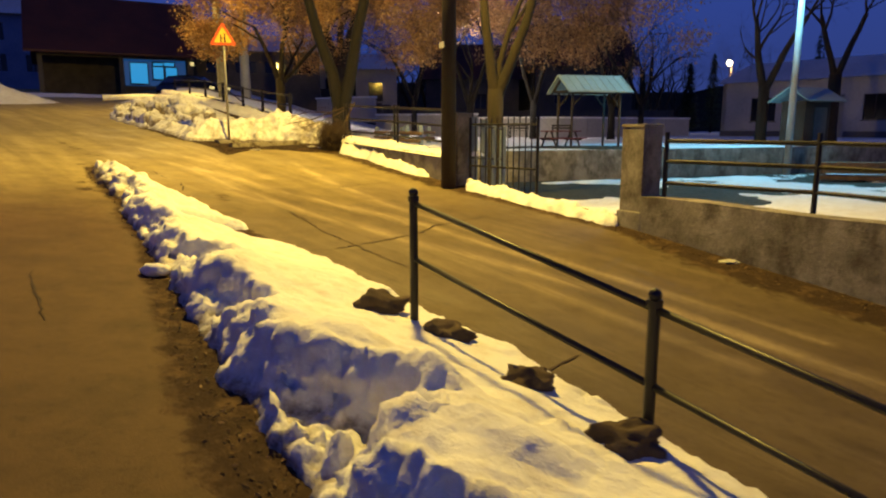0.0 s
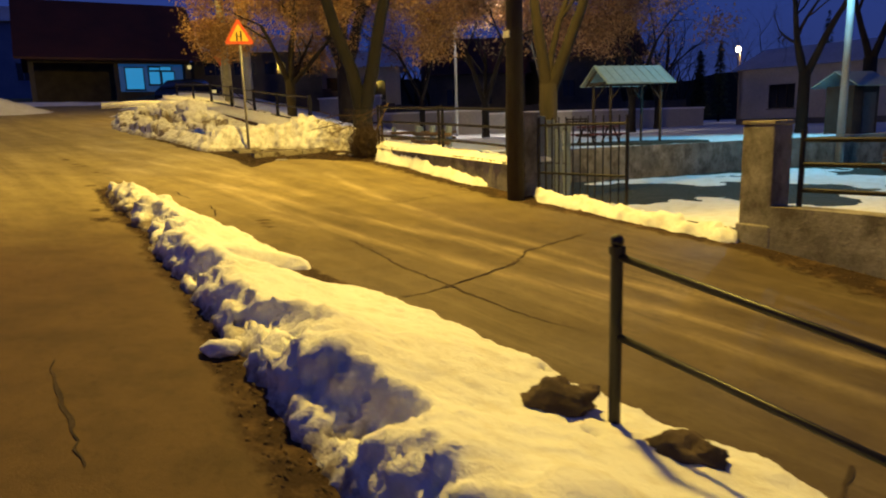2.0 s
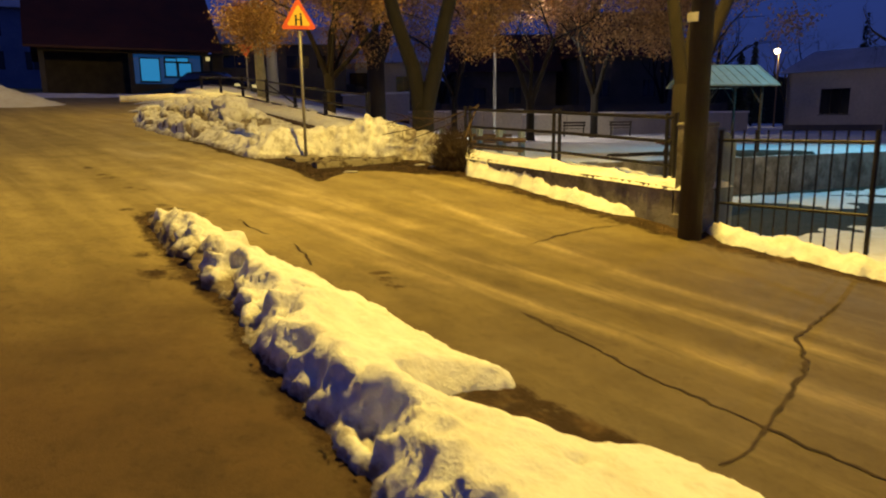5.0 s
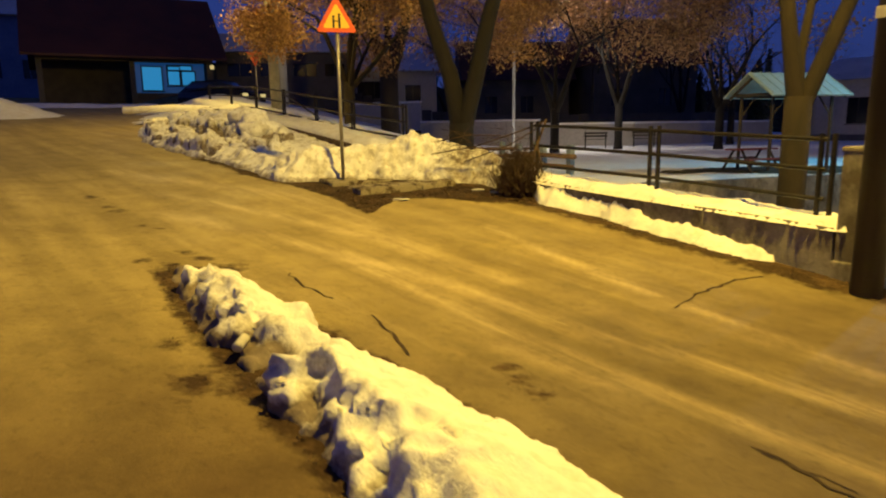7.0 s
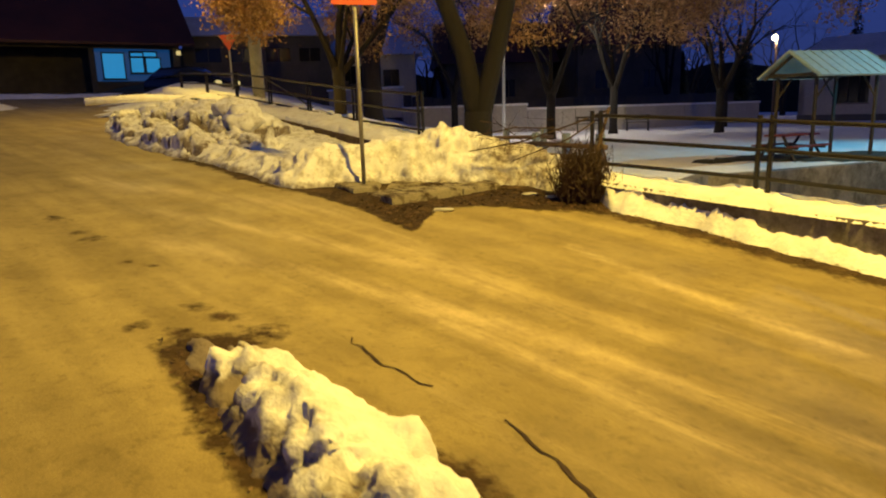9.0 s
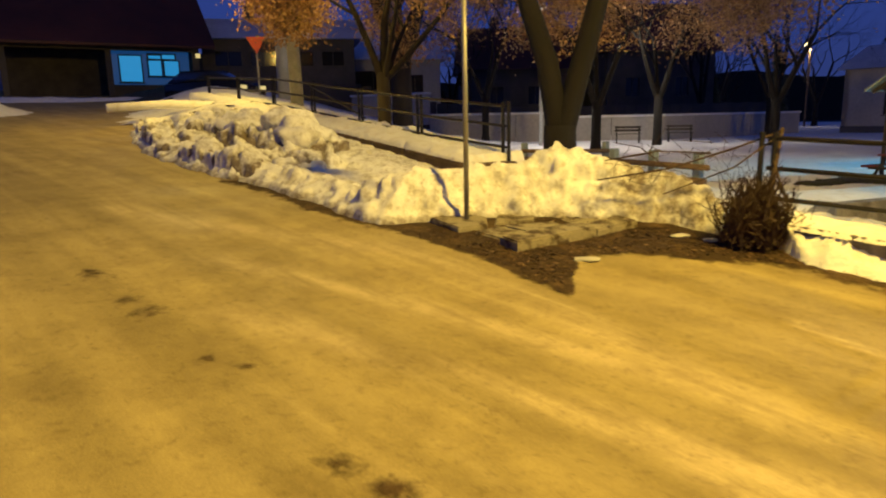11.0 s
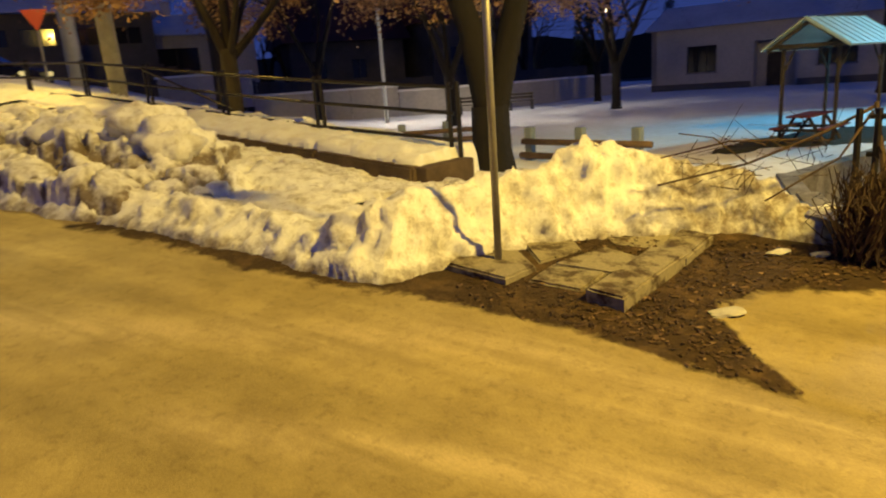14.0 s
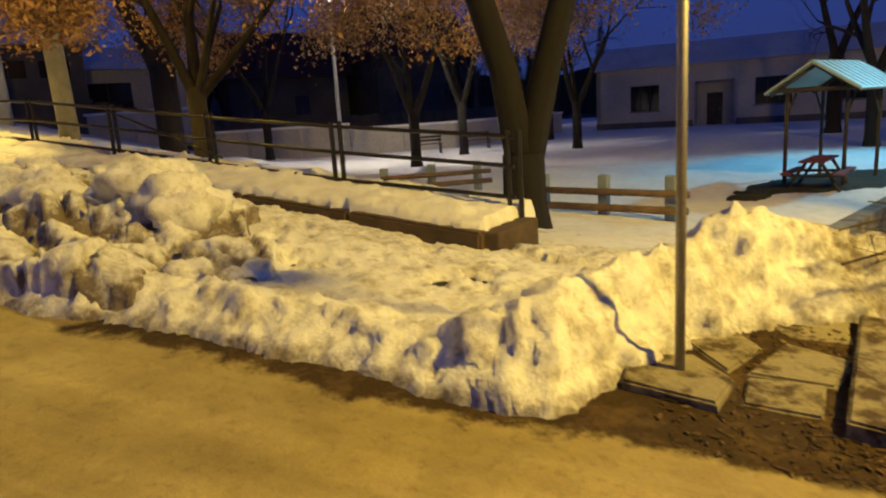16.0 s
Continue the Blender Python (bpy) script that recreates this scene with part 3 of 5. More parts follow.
RIDGE = [(-6.15, 17.05, 0.24), (-5.6, 17.25, 0.34), (-5.0, 17.38, 0.31), (-4.65, 17.36, 0.38), (-4.38, 17.34, 0.54), (-4.2, 17.32, 0.58), (-3.98, 17.32, 0.56), (-3.8, 17.30, 0.44), (-3.5, 17.22, 0.34), (-3.1, 17.08, 0.30), (-2.7, 16.85, 0.34)]


def corner_h(x, y):
    e = 0.10 * fr(x, y, 1.9, 15, 2) + 0.02 * fr(x, y, 6, 19)
    d = side(CORNER, x, y) + e
    if d <= 0:
        return -0.05
    # the tall shovelled wall round the paved corner
    tall, near = 0.0, 9.0
    for (ax, ay, ha), (bx, by, hb) in zip(RIDGE, RIDGE[1:]):
        dx, dy = bx - ax, by - ay
        k = clamp(((x - ax) * dx + (y - ay) * dy) / (dx * dx + dy * dy))
        q = math.hypot(x - ax - k * dx, y - ay - k * dy)
        if q < near:
            near, tall = q, ha + (hb - ha) * k
    tall *= math.exp(-(near / 0.44) ** 2)
    field = 0.10 + 0.05 * fr(x, y, 1.3, 7) + 0.018 * fr(x, y, 6, 8)
    bank = 0.10 * math.exp(-((d - 0.35) / 0.3) ** 2)
    h = (max(field, tall + 0.12) + bank) * clamp(d / 0.34) ** 0.6
    f = side(FENCE, x, y)
    v = side(VERGE, x, y)
    if -2.2 < v < 0.3 and near > 0.8:
        h *= 1 - 0.30 * smooth(-2.2, -1.0, v)
        h -= 0.07 * smooth(0.22, 0.45, fr(x, y, 1.7, 90) + 0.25 * fr(x, y, 7, 91))
    if f > 0.3:
        h = 0.05 + 0.03 * fr(x, y, 0.8, 21)
    h += 0.022 * fr(x, y, 5, 30) + 0.010 * fr(x, y, 14, 31)
    return h if h > 0.01 else -0.05


def corner_clumps(x, y):
    edge = 1 - smooth(0.25, 0.75, side(CORNER, x, y) + 0.15 * fr(x, y, 1.6, 47))
    wild = smooth(0.1, 0.4, fr(x, y, 0.9, 48))
    return 0.030 + 0.055 * edge + 0.03 * wild


def corner_grime(x, y, h):
    s = side(CORNER, x, y)
    foot = smooth(0.14, 0.02, h) * smooth(0.7, 0.3, s)
    end = smooth(-4.5, -3.3, x) * smooth(18.4, 17.6, y)
    field = 0.30 * smooth(-2.0, -0.8, side(VERGE, x, y)) if y > 18 else 0.0
    return max(0.62 * foot, 0.66 * end, field, 0.30 * smooth(18.6, 20.0, y) * smooth(1.6, 0.6, s))


tagged(heap("corner_snow", GRIMY_SNOW, (-13.6, 16.4, -2.2, 27.8), 0.042, corner_h, clumps=corner_clumps, grime=corner_grime), "thick trampled snow with a shovelled wall at the corner", "snow", kind="stuff")


def plough_h(x, y):
    if side(CORNER, x, y) < 0.12 or side(FENCE, x, y) > -1.15:
        return -0.05
    env = 0.0
    for px, py, hh, w in ((-7.9, 20.4, 0.42, 0.7), (-8.7, 20.5, 0.42, 0.8), (-9.3, 22.0, 0.45, 1.0), (-8.5, 19.6, 0.30, 0.6), (-10.4, 22.8, 0.40, 1.0), (-7.5, 19.4, 0.20, 0.5), (-11.6, 25.4, 0.2, 1.2)):
        env = max(env, hh * math.exp(-((x - px) ** 2 + (y - py) ** 2) / (w * w)))
    wx, wy = x + 0.12 * fr(x, y, 2.4, 81), y + 0.12 * fr(x, y, 2.4, 82)
    c, q = noise.voronoi(Vector((wx * 2.1, wy * 2.1, 2)))
    c2 = noise.voronoi(Vector((wx * 5.2, wy * 5.2, 7)))[0]
    lift = 0.5 + 0.5 * noise.noise(q[0] * 7.7)
    tilt = 0.5 * math.sin(q[0].x * 9) * (wx * 2.1 - q[0].x) + 0.5 * math.cos(q[0].y * 11) * (wy * 2.1 - q[0].y)
    h = env * (0.35 + 0.75 * lift + tilt) * (0.30 + 0.70 * smooth(0.02, 0.20, c[1] - c[0])) + 0.10 * env * smooth(0.0, 0.25, c2[1] - c2[0]) + 0.012 * fr(x, y, 9, 5)
    return 0.16 + h if env > 0.09 + 0.05 * fr(x, y, 2, 8) else -0.05


def plough_grime_gaps(x, y, h):
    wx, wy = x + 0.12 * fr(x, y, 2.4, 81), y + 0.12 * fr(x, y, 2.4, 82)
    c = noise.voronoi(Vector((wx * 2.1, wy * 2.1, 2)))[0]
    # dirty all over, darkest in the gaps between the blocks
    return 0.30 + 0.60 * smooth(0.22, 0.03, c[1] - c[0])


tagged(heap("ploughed_snow", DIRTY_SNOW, (-12.8, 18.9, -6.6, 26.6), 0.042, plough_h, clumps=0.045, grime=plough_grime_gaps), "dirty broken blocks of ploughed snow", "snow", kind="stuff")
tagged(heap("far_snow", SNOW, (-17.0, 27.6, -0.5, 56.0), 0.45, lambda x, y: 0.12 + 0.08 * fr(x, y, 0.7, 3) if side(CORNER + [(-21, 47), (-24, 56)], x, y) > 0 else -0.05),
       "snow over the verge behind the fence", "snow", kind="stuff")
tagged(heap("park_side_snow", SNOW, (-4.5, 18.6, -0.3, 27.6), 0.2,
            lambda x, y: 0.06 + 0.03 * fr(x, y, 0.9, 5) if side(FENCE, x, y) > 0.3 and side(TERRACE, x, y) < -0.1 else -0.05,
            base=lambda x, y: max(ground_z(x, y), park_z(x, y) - 0.04)), "snow under the trees inside the park", "snow", kind="stuff")

BAND = [(-2.35, 15.75), (-1.2, 14.1), (-0.45, 13.05), (-0.30, 12.9)]


def band_h(x, y):
    d = abs(side(BAND, x, y) + 0.16)
    w = 0.34 + 0.13 * fr(x, y, 2.0, 3, 2) - 0.04 * (16 - y)
    h = 0.25 * (0.55 + 0.45 * smooth(12.6, 15.5, y)) * (1 - (d / max(w, 0.02)) ** 2) * (1 + 0.5 * fr(x, y, 2.6, 12, 2))
    return h if d < w and h > 0 and -2.4 < x < -0.25 else -0.05


tagged(heap("kerb_snow", SNOW, (-2.9, 12.3, 0.2, 16.4), 0.045, band_h, clumps=0.045), "low heap of snow against the concrete wall", "snow", kind="stuff")

GATE_BAND = [(0.45, 12.15), (1.3, 11.2), (2.55, 9.85)]


def gate_h(x, y):
    d = abs(side(GATE_BAND, x, y) - 0.05)
    w = 0.22 + 0.08 * fr(x, y, 3, 6)
    h = 0.16 * (1 - (d / w) ** 2) + 0.04 * fr(x, y, 7, 2)
    return h if d < w and h > 0 and 0.4 < x < 2.6 else -0.05


tagged(heap("gateway_snow", SNOW, (0.0, 9.4, 3.0, 12.6), 0.05, gate_h, clumps=0.08), "ridge of snow across the gateway", "snow", kind="stuff")


def yard_h(x, y):
    if side(EDGE, x, y) < 0.5 or side(TERRACE, x, y) < 0.9:
        return -0.05
    h = 0.10 * (fr(x, y, 0.33, 12, 5) + 0.14 + 0.35 * math.exp(-((side(EDGE, x, y) - 1.2) / 0.9) ** 2) * (1 if y < 9 else 0))
    return min(h, 0.06) if h > 0.01 else -0.05


tagged(heap("yard_snow", SNOW, (0.5, 2.0, 22, 24.5), 0.14, yard_h), "melting snow patches on the yard", "snow", kind="stuff")


# ---- road cracks ----
def crack(pts, w=0.022, seed=0):
    rnd = random.Random(seed)
    fine = []
    for (ax, ay), (bx, by) in zip(pts, pts[1:]):
        n = max(2, int(math.hypot(bx - ax, by - ay) / 0.07))
        for k in range(n):
            fine.append((ax + (bx - ax) * k / n + rnd.uniform(-0.02, 0.02), ay + (by - ay) * k / n + rnd.uniform(-0.02, 0.02)))
    fine.append(pts[-1])
    bm = bmesh.new()
    prev = None
    for i, (x, y) in enumerate(fine):
        a, b = fine[max(i - 1, 0)], fine[min(i + 1, len(fine) - 1)]
        d = Vector((b[0] - a[0], b[1] - a[1], 0)).normalized()
        ww = w * rnd.uniform(0.3, 1.0) * (0.4 + 0.6 * math.sin(math.pi * clamp((i + 1) / (len(fine) + 1))))
        o = Vector((-d.y, d.x, 0)) * ww / 2
        q = [bm.verts.new((x + s * o.x, y + s * o.y, ground_z(x, y) + 0.006)) for s in (-1, 1)]
        if prev:
            bm.faces.new((prev[0], q[0], q[1], prev[1]))
        prev = q
    tagged(finish("road_crack", bm, EARTH), "dark crack in the asphalt", "crack", kind="structure")


for i, (pts, w) in enumerate((
        ([(0.68, 9.91), (0.24, 9.46), (-0.11, 9.1), (-0.33, 8.53), (-0.7, 8.09), (-1.04, 7.66), (-1.29, 7.36), (-1.47, 7.24)], 0.05),
        ([(-2.14, 9.2), (-1.78, 8.69), (-1.52, 8.26), (-1.04, 7.66), (-0.59, 7.14), (-0.34, 6.87), (0.03, 6.64)], 0.035),
        ([(-5.15, 11.84), (-4.93, 11.47), (-4.65, 11.22)], 0.03), ([(-4.3, 10.88), (-4.15, 10.55), (-4.0, 10.16)], 0.035),
        ([(-1.82, 11.47), (-1.44, 11.89), (-0.96, 12.29), (-0.62, 12.42)], 0.045), ([(-2.19, 9.26), (-2.02, 9.07), (-1.85, 8.9)], 0.03),
        ([(-3.41, 5.35), (-3.19, 5.0), (-2.87, 4.56), (-2.67, 4.28)], 0.03), ([(0.71, 4.47), (0.95, 4.71), (1.03, 4.84)], 0.04))):
    crack(pts, w, i)


# ---- leaf litter and crumbs ----
def scatter(name, label, material, spots, size, seed, lift=0.032):
    rnd = random.Random(seed)
    verts, faces = [], []
    for x, y, r, n in spots:
        for _ in range(n):
            a, d = rnd.uniform(0, 6.283), r * math.sqrt(rnd.random())
            px, py, s, t = x + d * math.cos(a), y + d * math.sin(a), size * rnd.uniform(0.4, 1.7), rnd.uniform(0, 6.283)
            if side(CORNER, px, py) > 0.05 or dirt_at(px, py) < 0.5:
                continue
            z = ground_z(px, py) + lift
            k = len(verts)
            c, q = math.cos(t) * s, math.sin(t) * s
            verts += [(px + c, py + q, z + rnd.uniform(0, 0.004)), (px - q * 0.38, py + c * 0.38, z + rnd.uniform(0, 0.006)), (px - c, py - q, z + rnd.uniform(0, 0.004)),
                      (px + q * 0.38, py - c * 0.38, z - 0.005)]
            faces.append((k, k + 1, k + 2, k + 3))
    me = bpy.data.meshes.new(name)
    me.from_pydata(verts, [], faces)
    me.materials.append(material)
    return tagged(new(name, me), label, "leaves", kind="stuff")


scatter("fallen_leaves", "brown fallen leaves and twigs on bare earth", LITTER_LEAF,
        [(-4.5, 15.6, 0.6, 500), (-5.4, 16.2, 0.5, 260), (-3.6, 16.1, 0.6, 700), (-2.6, 15.9, 0.5, 700), (-4.7, 15.0, 0.35, 160), (-4.4, 16.7, 0.5, 350), (-5.0, 15.8, 0.4, 350),
         (-2.9, 15.4, 0.3, 60), (-0.2, 12.2, 0.5, 100), (0.8, 10.8, 0.5, 80), (3.0, 8.6, 0.7, 130), (3.8, 7.6, 0.6, 100)],
        0.019, 4, 0.010)


def edge_spots(line, off, r, n, gap=0.35):
    out = []
    for (ax, ay), (bx, by) in zip(line, line[1:]):
        L = math.hypot(bx - ax, by - ay)
        for k in range(max(1, int(L / gap))):
            t = (k + 0.5) / max(1, int(L / gap))
            out.append((ax + (bx - ax) * t + off * (by - ay) / L, ay + (by - ay) * t - off * (bx - ax) / L, r, n))
    return out


scatter("dirt_crumbs", "crumbs of earth and dead grass along the snow bank", LITTER_LEAF, edge_spots(ISL_L[1:], -0.10, 0.20, 40) + edge_spots(EDGE[1:5], -0.25, 0.3, 40), 0.014, 9, 0.012)


# ---- things: corner with sign ----
def slab_block(name, pts, lift, h, parent):
    bm = bmesh.new()
    lo = [bm.verts.new((x, y, ground_z(x, y) + lift - h)) for x, y in pts]
    hi = [bm.verts.new((x + 0.006 * math.sin(9 * x), y, ground_z(x, y) + lift + 0.010 * math.sin(5 * x + 3 * y))) for x, y in pts]
    n = len(pts)
    bm.faces.new(lo[::-1])
    top = bm.faces.new(hi)
    for k in range(n):
        bm.faces.new((lo[k], lo[(k + 1) % n], hi[(k + 1) % n], hi[k]))
    bmesh.ops.bevel(bm, geom=list(top.edges), offset=0.016, segments=2, affect="EDGES")
    return part(name, bm, SLAB, parent)


paved = thing("pavement", "broken concrete slabs at the street corner", "pavement", kind="structure")
for pts, lift in (([(-5.74, 16.82), (-5.47, 16.42), (-5.14, 16.60), (-5.12, 16.92), (-5.5, 17.1)], 0.055), ([(-5.30, 16.42), (-5.03, 16.14), (-4.72, 16.36), (-5.02, 16.62)], 0.030),
                  ([(-4.68, 16.33), (-4.26, 16.50), (-4.40, 16.86), (-4.98, 16.66)], 0.022), ([(-5.05, 16.72), (-4.62, 16.86), (-4.5, 17.25), (-4.98, 17.16)], 0.02),
                  ([(-4.30, 16.90), (-4.02, 16.66), (-3.70, 16.92), (-3.75, 17.25), (-4.25, 17.2)], 0.012)):
    slab_block("paving_slab", pts, lift, 0.25, paved)
kerb = thing("kerb", "worn concrete kerb stones at the corner", "kerb", kind="structure")
a, b = Vector((-5.02, 15.88, 0)), Vector((-3.60, 16.76, 0))
across = Vector((b.y - a.y, a.x - b.x, 0)).normalized() * 0.13
for t0, t1 in ((0.0, 0.62), (0.632, 1.0)):
    p, q = a + (b - a) * t0, a + (b - a) * t1
    slab_block("kerb_stone", [(p + across).xy, (q + across).xy, (q - across).xy, (p - across).xy], 0.105 - 0.05 * t0, 0.35, kerb)


def warning_sign():
    s = thing("warning_sign", "red and yellow triangular warning sign on a grey steel pole", "road sign", (-5.35, 16.8, 1.42))
    part("pole", tubes(([(0, 0, -0.1), (0.0, 0, 2.70)], 0.028), n=12), GREY_STEEL, s, smooth_faces=True)
    tri = thing("sign_plate", "", "", (0, -0.04, 2.24), 14)
    tri.parent = s

    def plate(r, y0, y1):
        bm = bmesh.new()
        ring = []
        for k in range(3):
            a = math.pi / 2 + k * 2 * math.pi / 3
            c = Vector((math.cos(a) * r, 0, math.sin(a) * r))
            for q in (-0.55, 0, 0.55):
                ring.append(c * 0.86 + Vector((math.cos(a + q), 0, math.sin(a + q))) * (r * 0.14))
        f = [bm.verts.new((p.x, y0, p.z + 0.15)) for p in ring]
        b = [bm.verts.new((p.x, y1, p.z + 0.15)) for p in ring]
        bm.faces.new(f)
        bm.faces.new(b[::-1])
        for k in range(len(f)):
            bm.faces.new((f[k], b[k], b[(k + 1) % len(f)], f[(k + 1) % len(f)]))
        bmesh.ops.recalc_face_normals(bm, faces=bm.faces)
        return bm
    part("border", plate(0.335, -0.012, 0.0), SIGN_RED, tri, "red border")
    part("face", plate(0.225, -0.017, -0.005), SIGN_YELLOW, tri, "yellow face")
    part("symbol", boxes(((-0.045, -0.020, 0.10), (0.032, 0.006, 0.14)), ((-0.045, -0.020, 0.195), (0.035, 0.006, 0.035)), ((0.045, -0.020, 0.115), (0.036, 0.006, 0.17)),
                         ((0.045, -0.020, 0.225), (0.038, 0.006, 0.038)), ((0.0, -0.020, 0.13), (0.08, 0.006, 0.018)), bevel=0.003), SIGN_BLACK, tri, "black bars")
    for z in (0.03, 0.28):
        part("clamp", boxes(((0, 0.02, z), (0.1, 0.05, 0.03))), GREY_STEEL, tri)


warning_sign()


def yield_sign():
    s = thing("back_of_sign", "orange-lit triangular sign on a thin pole by the verge", "road sign", (-11.84, 36.2, 3.0))
    part("pole", tubes(([(0, 0, 0), (0, 0, 2.3)], 0.035)), GREY_STEEL, s)
    bm = bmesh.new()
    f = [bm.verts.new((x, -0.05, z)) for x, z in ((-0.38, 2.58), (0.38, 2.58), (0.0, 1.95))]
    b = [bm.verts.new((x, -0.03, z)) for x, z in ((-0.38, 2.58), (0.38, 2.58), (0.0, 1.95))]
    bm.faces.new(f)
    bm.faces.new(b[::-1])
    for k in range(3):
        bm.faces.new((f[k], b[k], b[(k + 1) % 3], f[(k + 1) % 3]))
    part("plate", bm, SIGN_RED, s)


yield_sign()


# cut branches heaped at the corner of the wall
def brush_heap():
    rnd = random.Random(8)
    s = thing("brush_heap", "heap of cut brown branches leaning on the wall end", "branches", (-2.62, 15.95, ground_z(-2.62, 15.95)))
    bm = bmesh.new()
    for _ in range(950):
        a, q = rnd.uniform(0, 6.283), rnd.uniform(0.0, 0.33)
        base = Vector((math.cos(a) * q, math.sin(a) * q * 0.8, rnd.uniform(0, 0.12)))
        lean = rnd.uniform(0.1, 1.0)
        top = base * rnd.uniform(-0.4, 1.1) + Vector((rnd.gauss(0, 0.13), rnd.gauss(0, 0.13), 0.15 + 0.62 * lean * (1 - q)))
        mid = (base + top) / 2 + Vector((rnd.gauss(0, 0.09), rnd.gauss(0, 0.09), rnd.gauss(0.05, 0.06)))
        w = rnd.uniform(0.0035, 0.009)
        tube(bm, [base, mid, top], [w, w * 0.8, w * 0.5], 3, False)
    part("brushwood", bm, TWIG, s)
    bm = bmesh.new()
    for pts, r in (([(0.1, 0.0, 0.1), (0.25, 0.2, 0.6), (0.48, 0.5, 1.12)], 0.028), ([(0.5, 0.5, 1.1), (0.0, 0.55, 0.92), (-0.6, 0.7, 0.72), (-1.3, 0.9, 0.6)], 0.014),
                   ([(0.45, 0.5, 1.05), (-0.1, 0.3, 0.75), (-0.8, 0.3, 0.5)], 0.011), ([(-0.2, 0.6, 0.88), (-0.7, 0.8, 0.9), (-1.2, 1.0, 0.8)], 0.010),
                   ([(0.3, 0.3, 0.8), (0.36, 0.1, 0.4), (0.38, 0.0, 0.05)], 0.014), ([(-0.6, 0.7, 0.72), (-0.9, 0.75, 0.95), (-1.15, 0.85, 1.0)], 0.007)):
        tube(bm, pts, [r * (1 - 0.5 * k / len(pts)) for k in range(len(pts))], 6)
    part("bough", bm, TWIG, s, "long cut boughs")
    for _ in range(1):
        bm = bmesh.new()
        for k in range(60):
            a = Vector((rnd.uniform(-1.2, 0.4), rnd.uniform(0.4, 0.9), rnd.uniform(0.55, 1.0)))
            tube(bm, [a, a + Vector((rnd.gauss(-0.1, 0.15), rnd.gauss(0, 0.12), rnd.gauss(0.03, 0.12)))], [0.004, 0.002], 3, False)
        part("brushwood", bm, TWIG, s)


brush_heap()


# ---- railing on the divider ----
def divider_railing():
    a, b = Vector((-0.22, 4.9, 1.21)), Vector((1.10, 3.33, 0.83))
    r = thing("divider_railing", "black painted steel railing with ball-topped posts", "railing")
    d = b - a
    for k in range(4):
        p = a + d * k
        g = ground_z(p.x, p.y)
        bm = tubes(([(p.x, p.y, g - 0.05), (p.x, p.y, p.z - 0.07)], 0.032), ([(p.x, p.y, p.z - 0.10), (p.x, p.y, p.z - 0.06)], 0.042), n=12)
        post = part("post", bm, BLACK_STEEL, r, smooth_faces=False)
        ball = bmesh.new()
        bmesh.ops.create_uvsphere(ball, u_segments=12, v_segments=8, radius=0.036, matrix=Matrix.Translation((p.x, p.y, p.z - 0.035)))
        part("finial", ball, BLACK_STEEL, post, smooth_faces=True)
        if k < 3:
            q = p + d
            for drop in (0.11, 0.53):
                part("rail", tubes(([(p.x, p.y, p.z - drop), (q.x, q.y, q.z - drop)], 0.021), n=10), BLACK_STEEL, r, smooth_faces=True)


divider_railing()

for i, (x, y, r) in enumerate(((-0.50, 5.02, 0.20), (0.03, 4.55, 0.17), (0.52, 3.86, 0.15), (0.95, 3.22, 0.18), (1.5, 2.5, 0.18))):
    tagged(finish("stone", lump(bmesh.new(), (x, y, ground_z(x, y) + 0.155), (r * 1.05, r * 0.8, r * 0.9), i + 3, 0.45, 4), STONE, True), "brown earthy stone showing through the snow", "stone",
           "stones on the divider")
tagged(finish("ice_lump", lump(bmesh.new(), (-2.53, 5.68, ground_z(-2.53, 5.68) + 0.05), (0.12, 0.09, 0.09), 9, 0.3), SNOW, True), "dirty lump of ice beside the snow bank", "ice")


def bottle():
    b = thing("plastic_bottle", "crushed clear plastic bottle lying in the dirt", "bottle", (-5.0, 9.93, ground_z(-5.0, 9.93) + 0.09))
    bm = bmesh.new()
    tube(bm, [(0, -0.10, 0), (0, -0.09, 0.004), (0, 0.02, 0.01), (0, 0.07, 0.012), (0, 0.095, 0.014)], [0.025, 0.034, 0.03, 0.03, 0.012], 10)
    part("body", bm, LITTER, b, smooth_faces=True)
    part("cap", tubes(([(0, 0.09, 0.014), (0, 0.115, 0.015)], 0.015)), SIGN_BLACK, b)


bottle()
for i, (x, y, s) in enumerate(((-4.35, 15.55, 0.12), (-3.2, 16.3, 0.10), (-2.95, 16.15, 0.09), (3.55, 8.05, 0.12))):
    tagged(finish("litter_scrap", lump(bmesh.new(), (x, y, ground_z(x, y) + 0.01), (s, s * 0.6, 0.03), i + 20, 0.4, 2), LITTER), "pale scrap of litter on the ground", "litter", "scraps of litter")


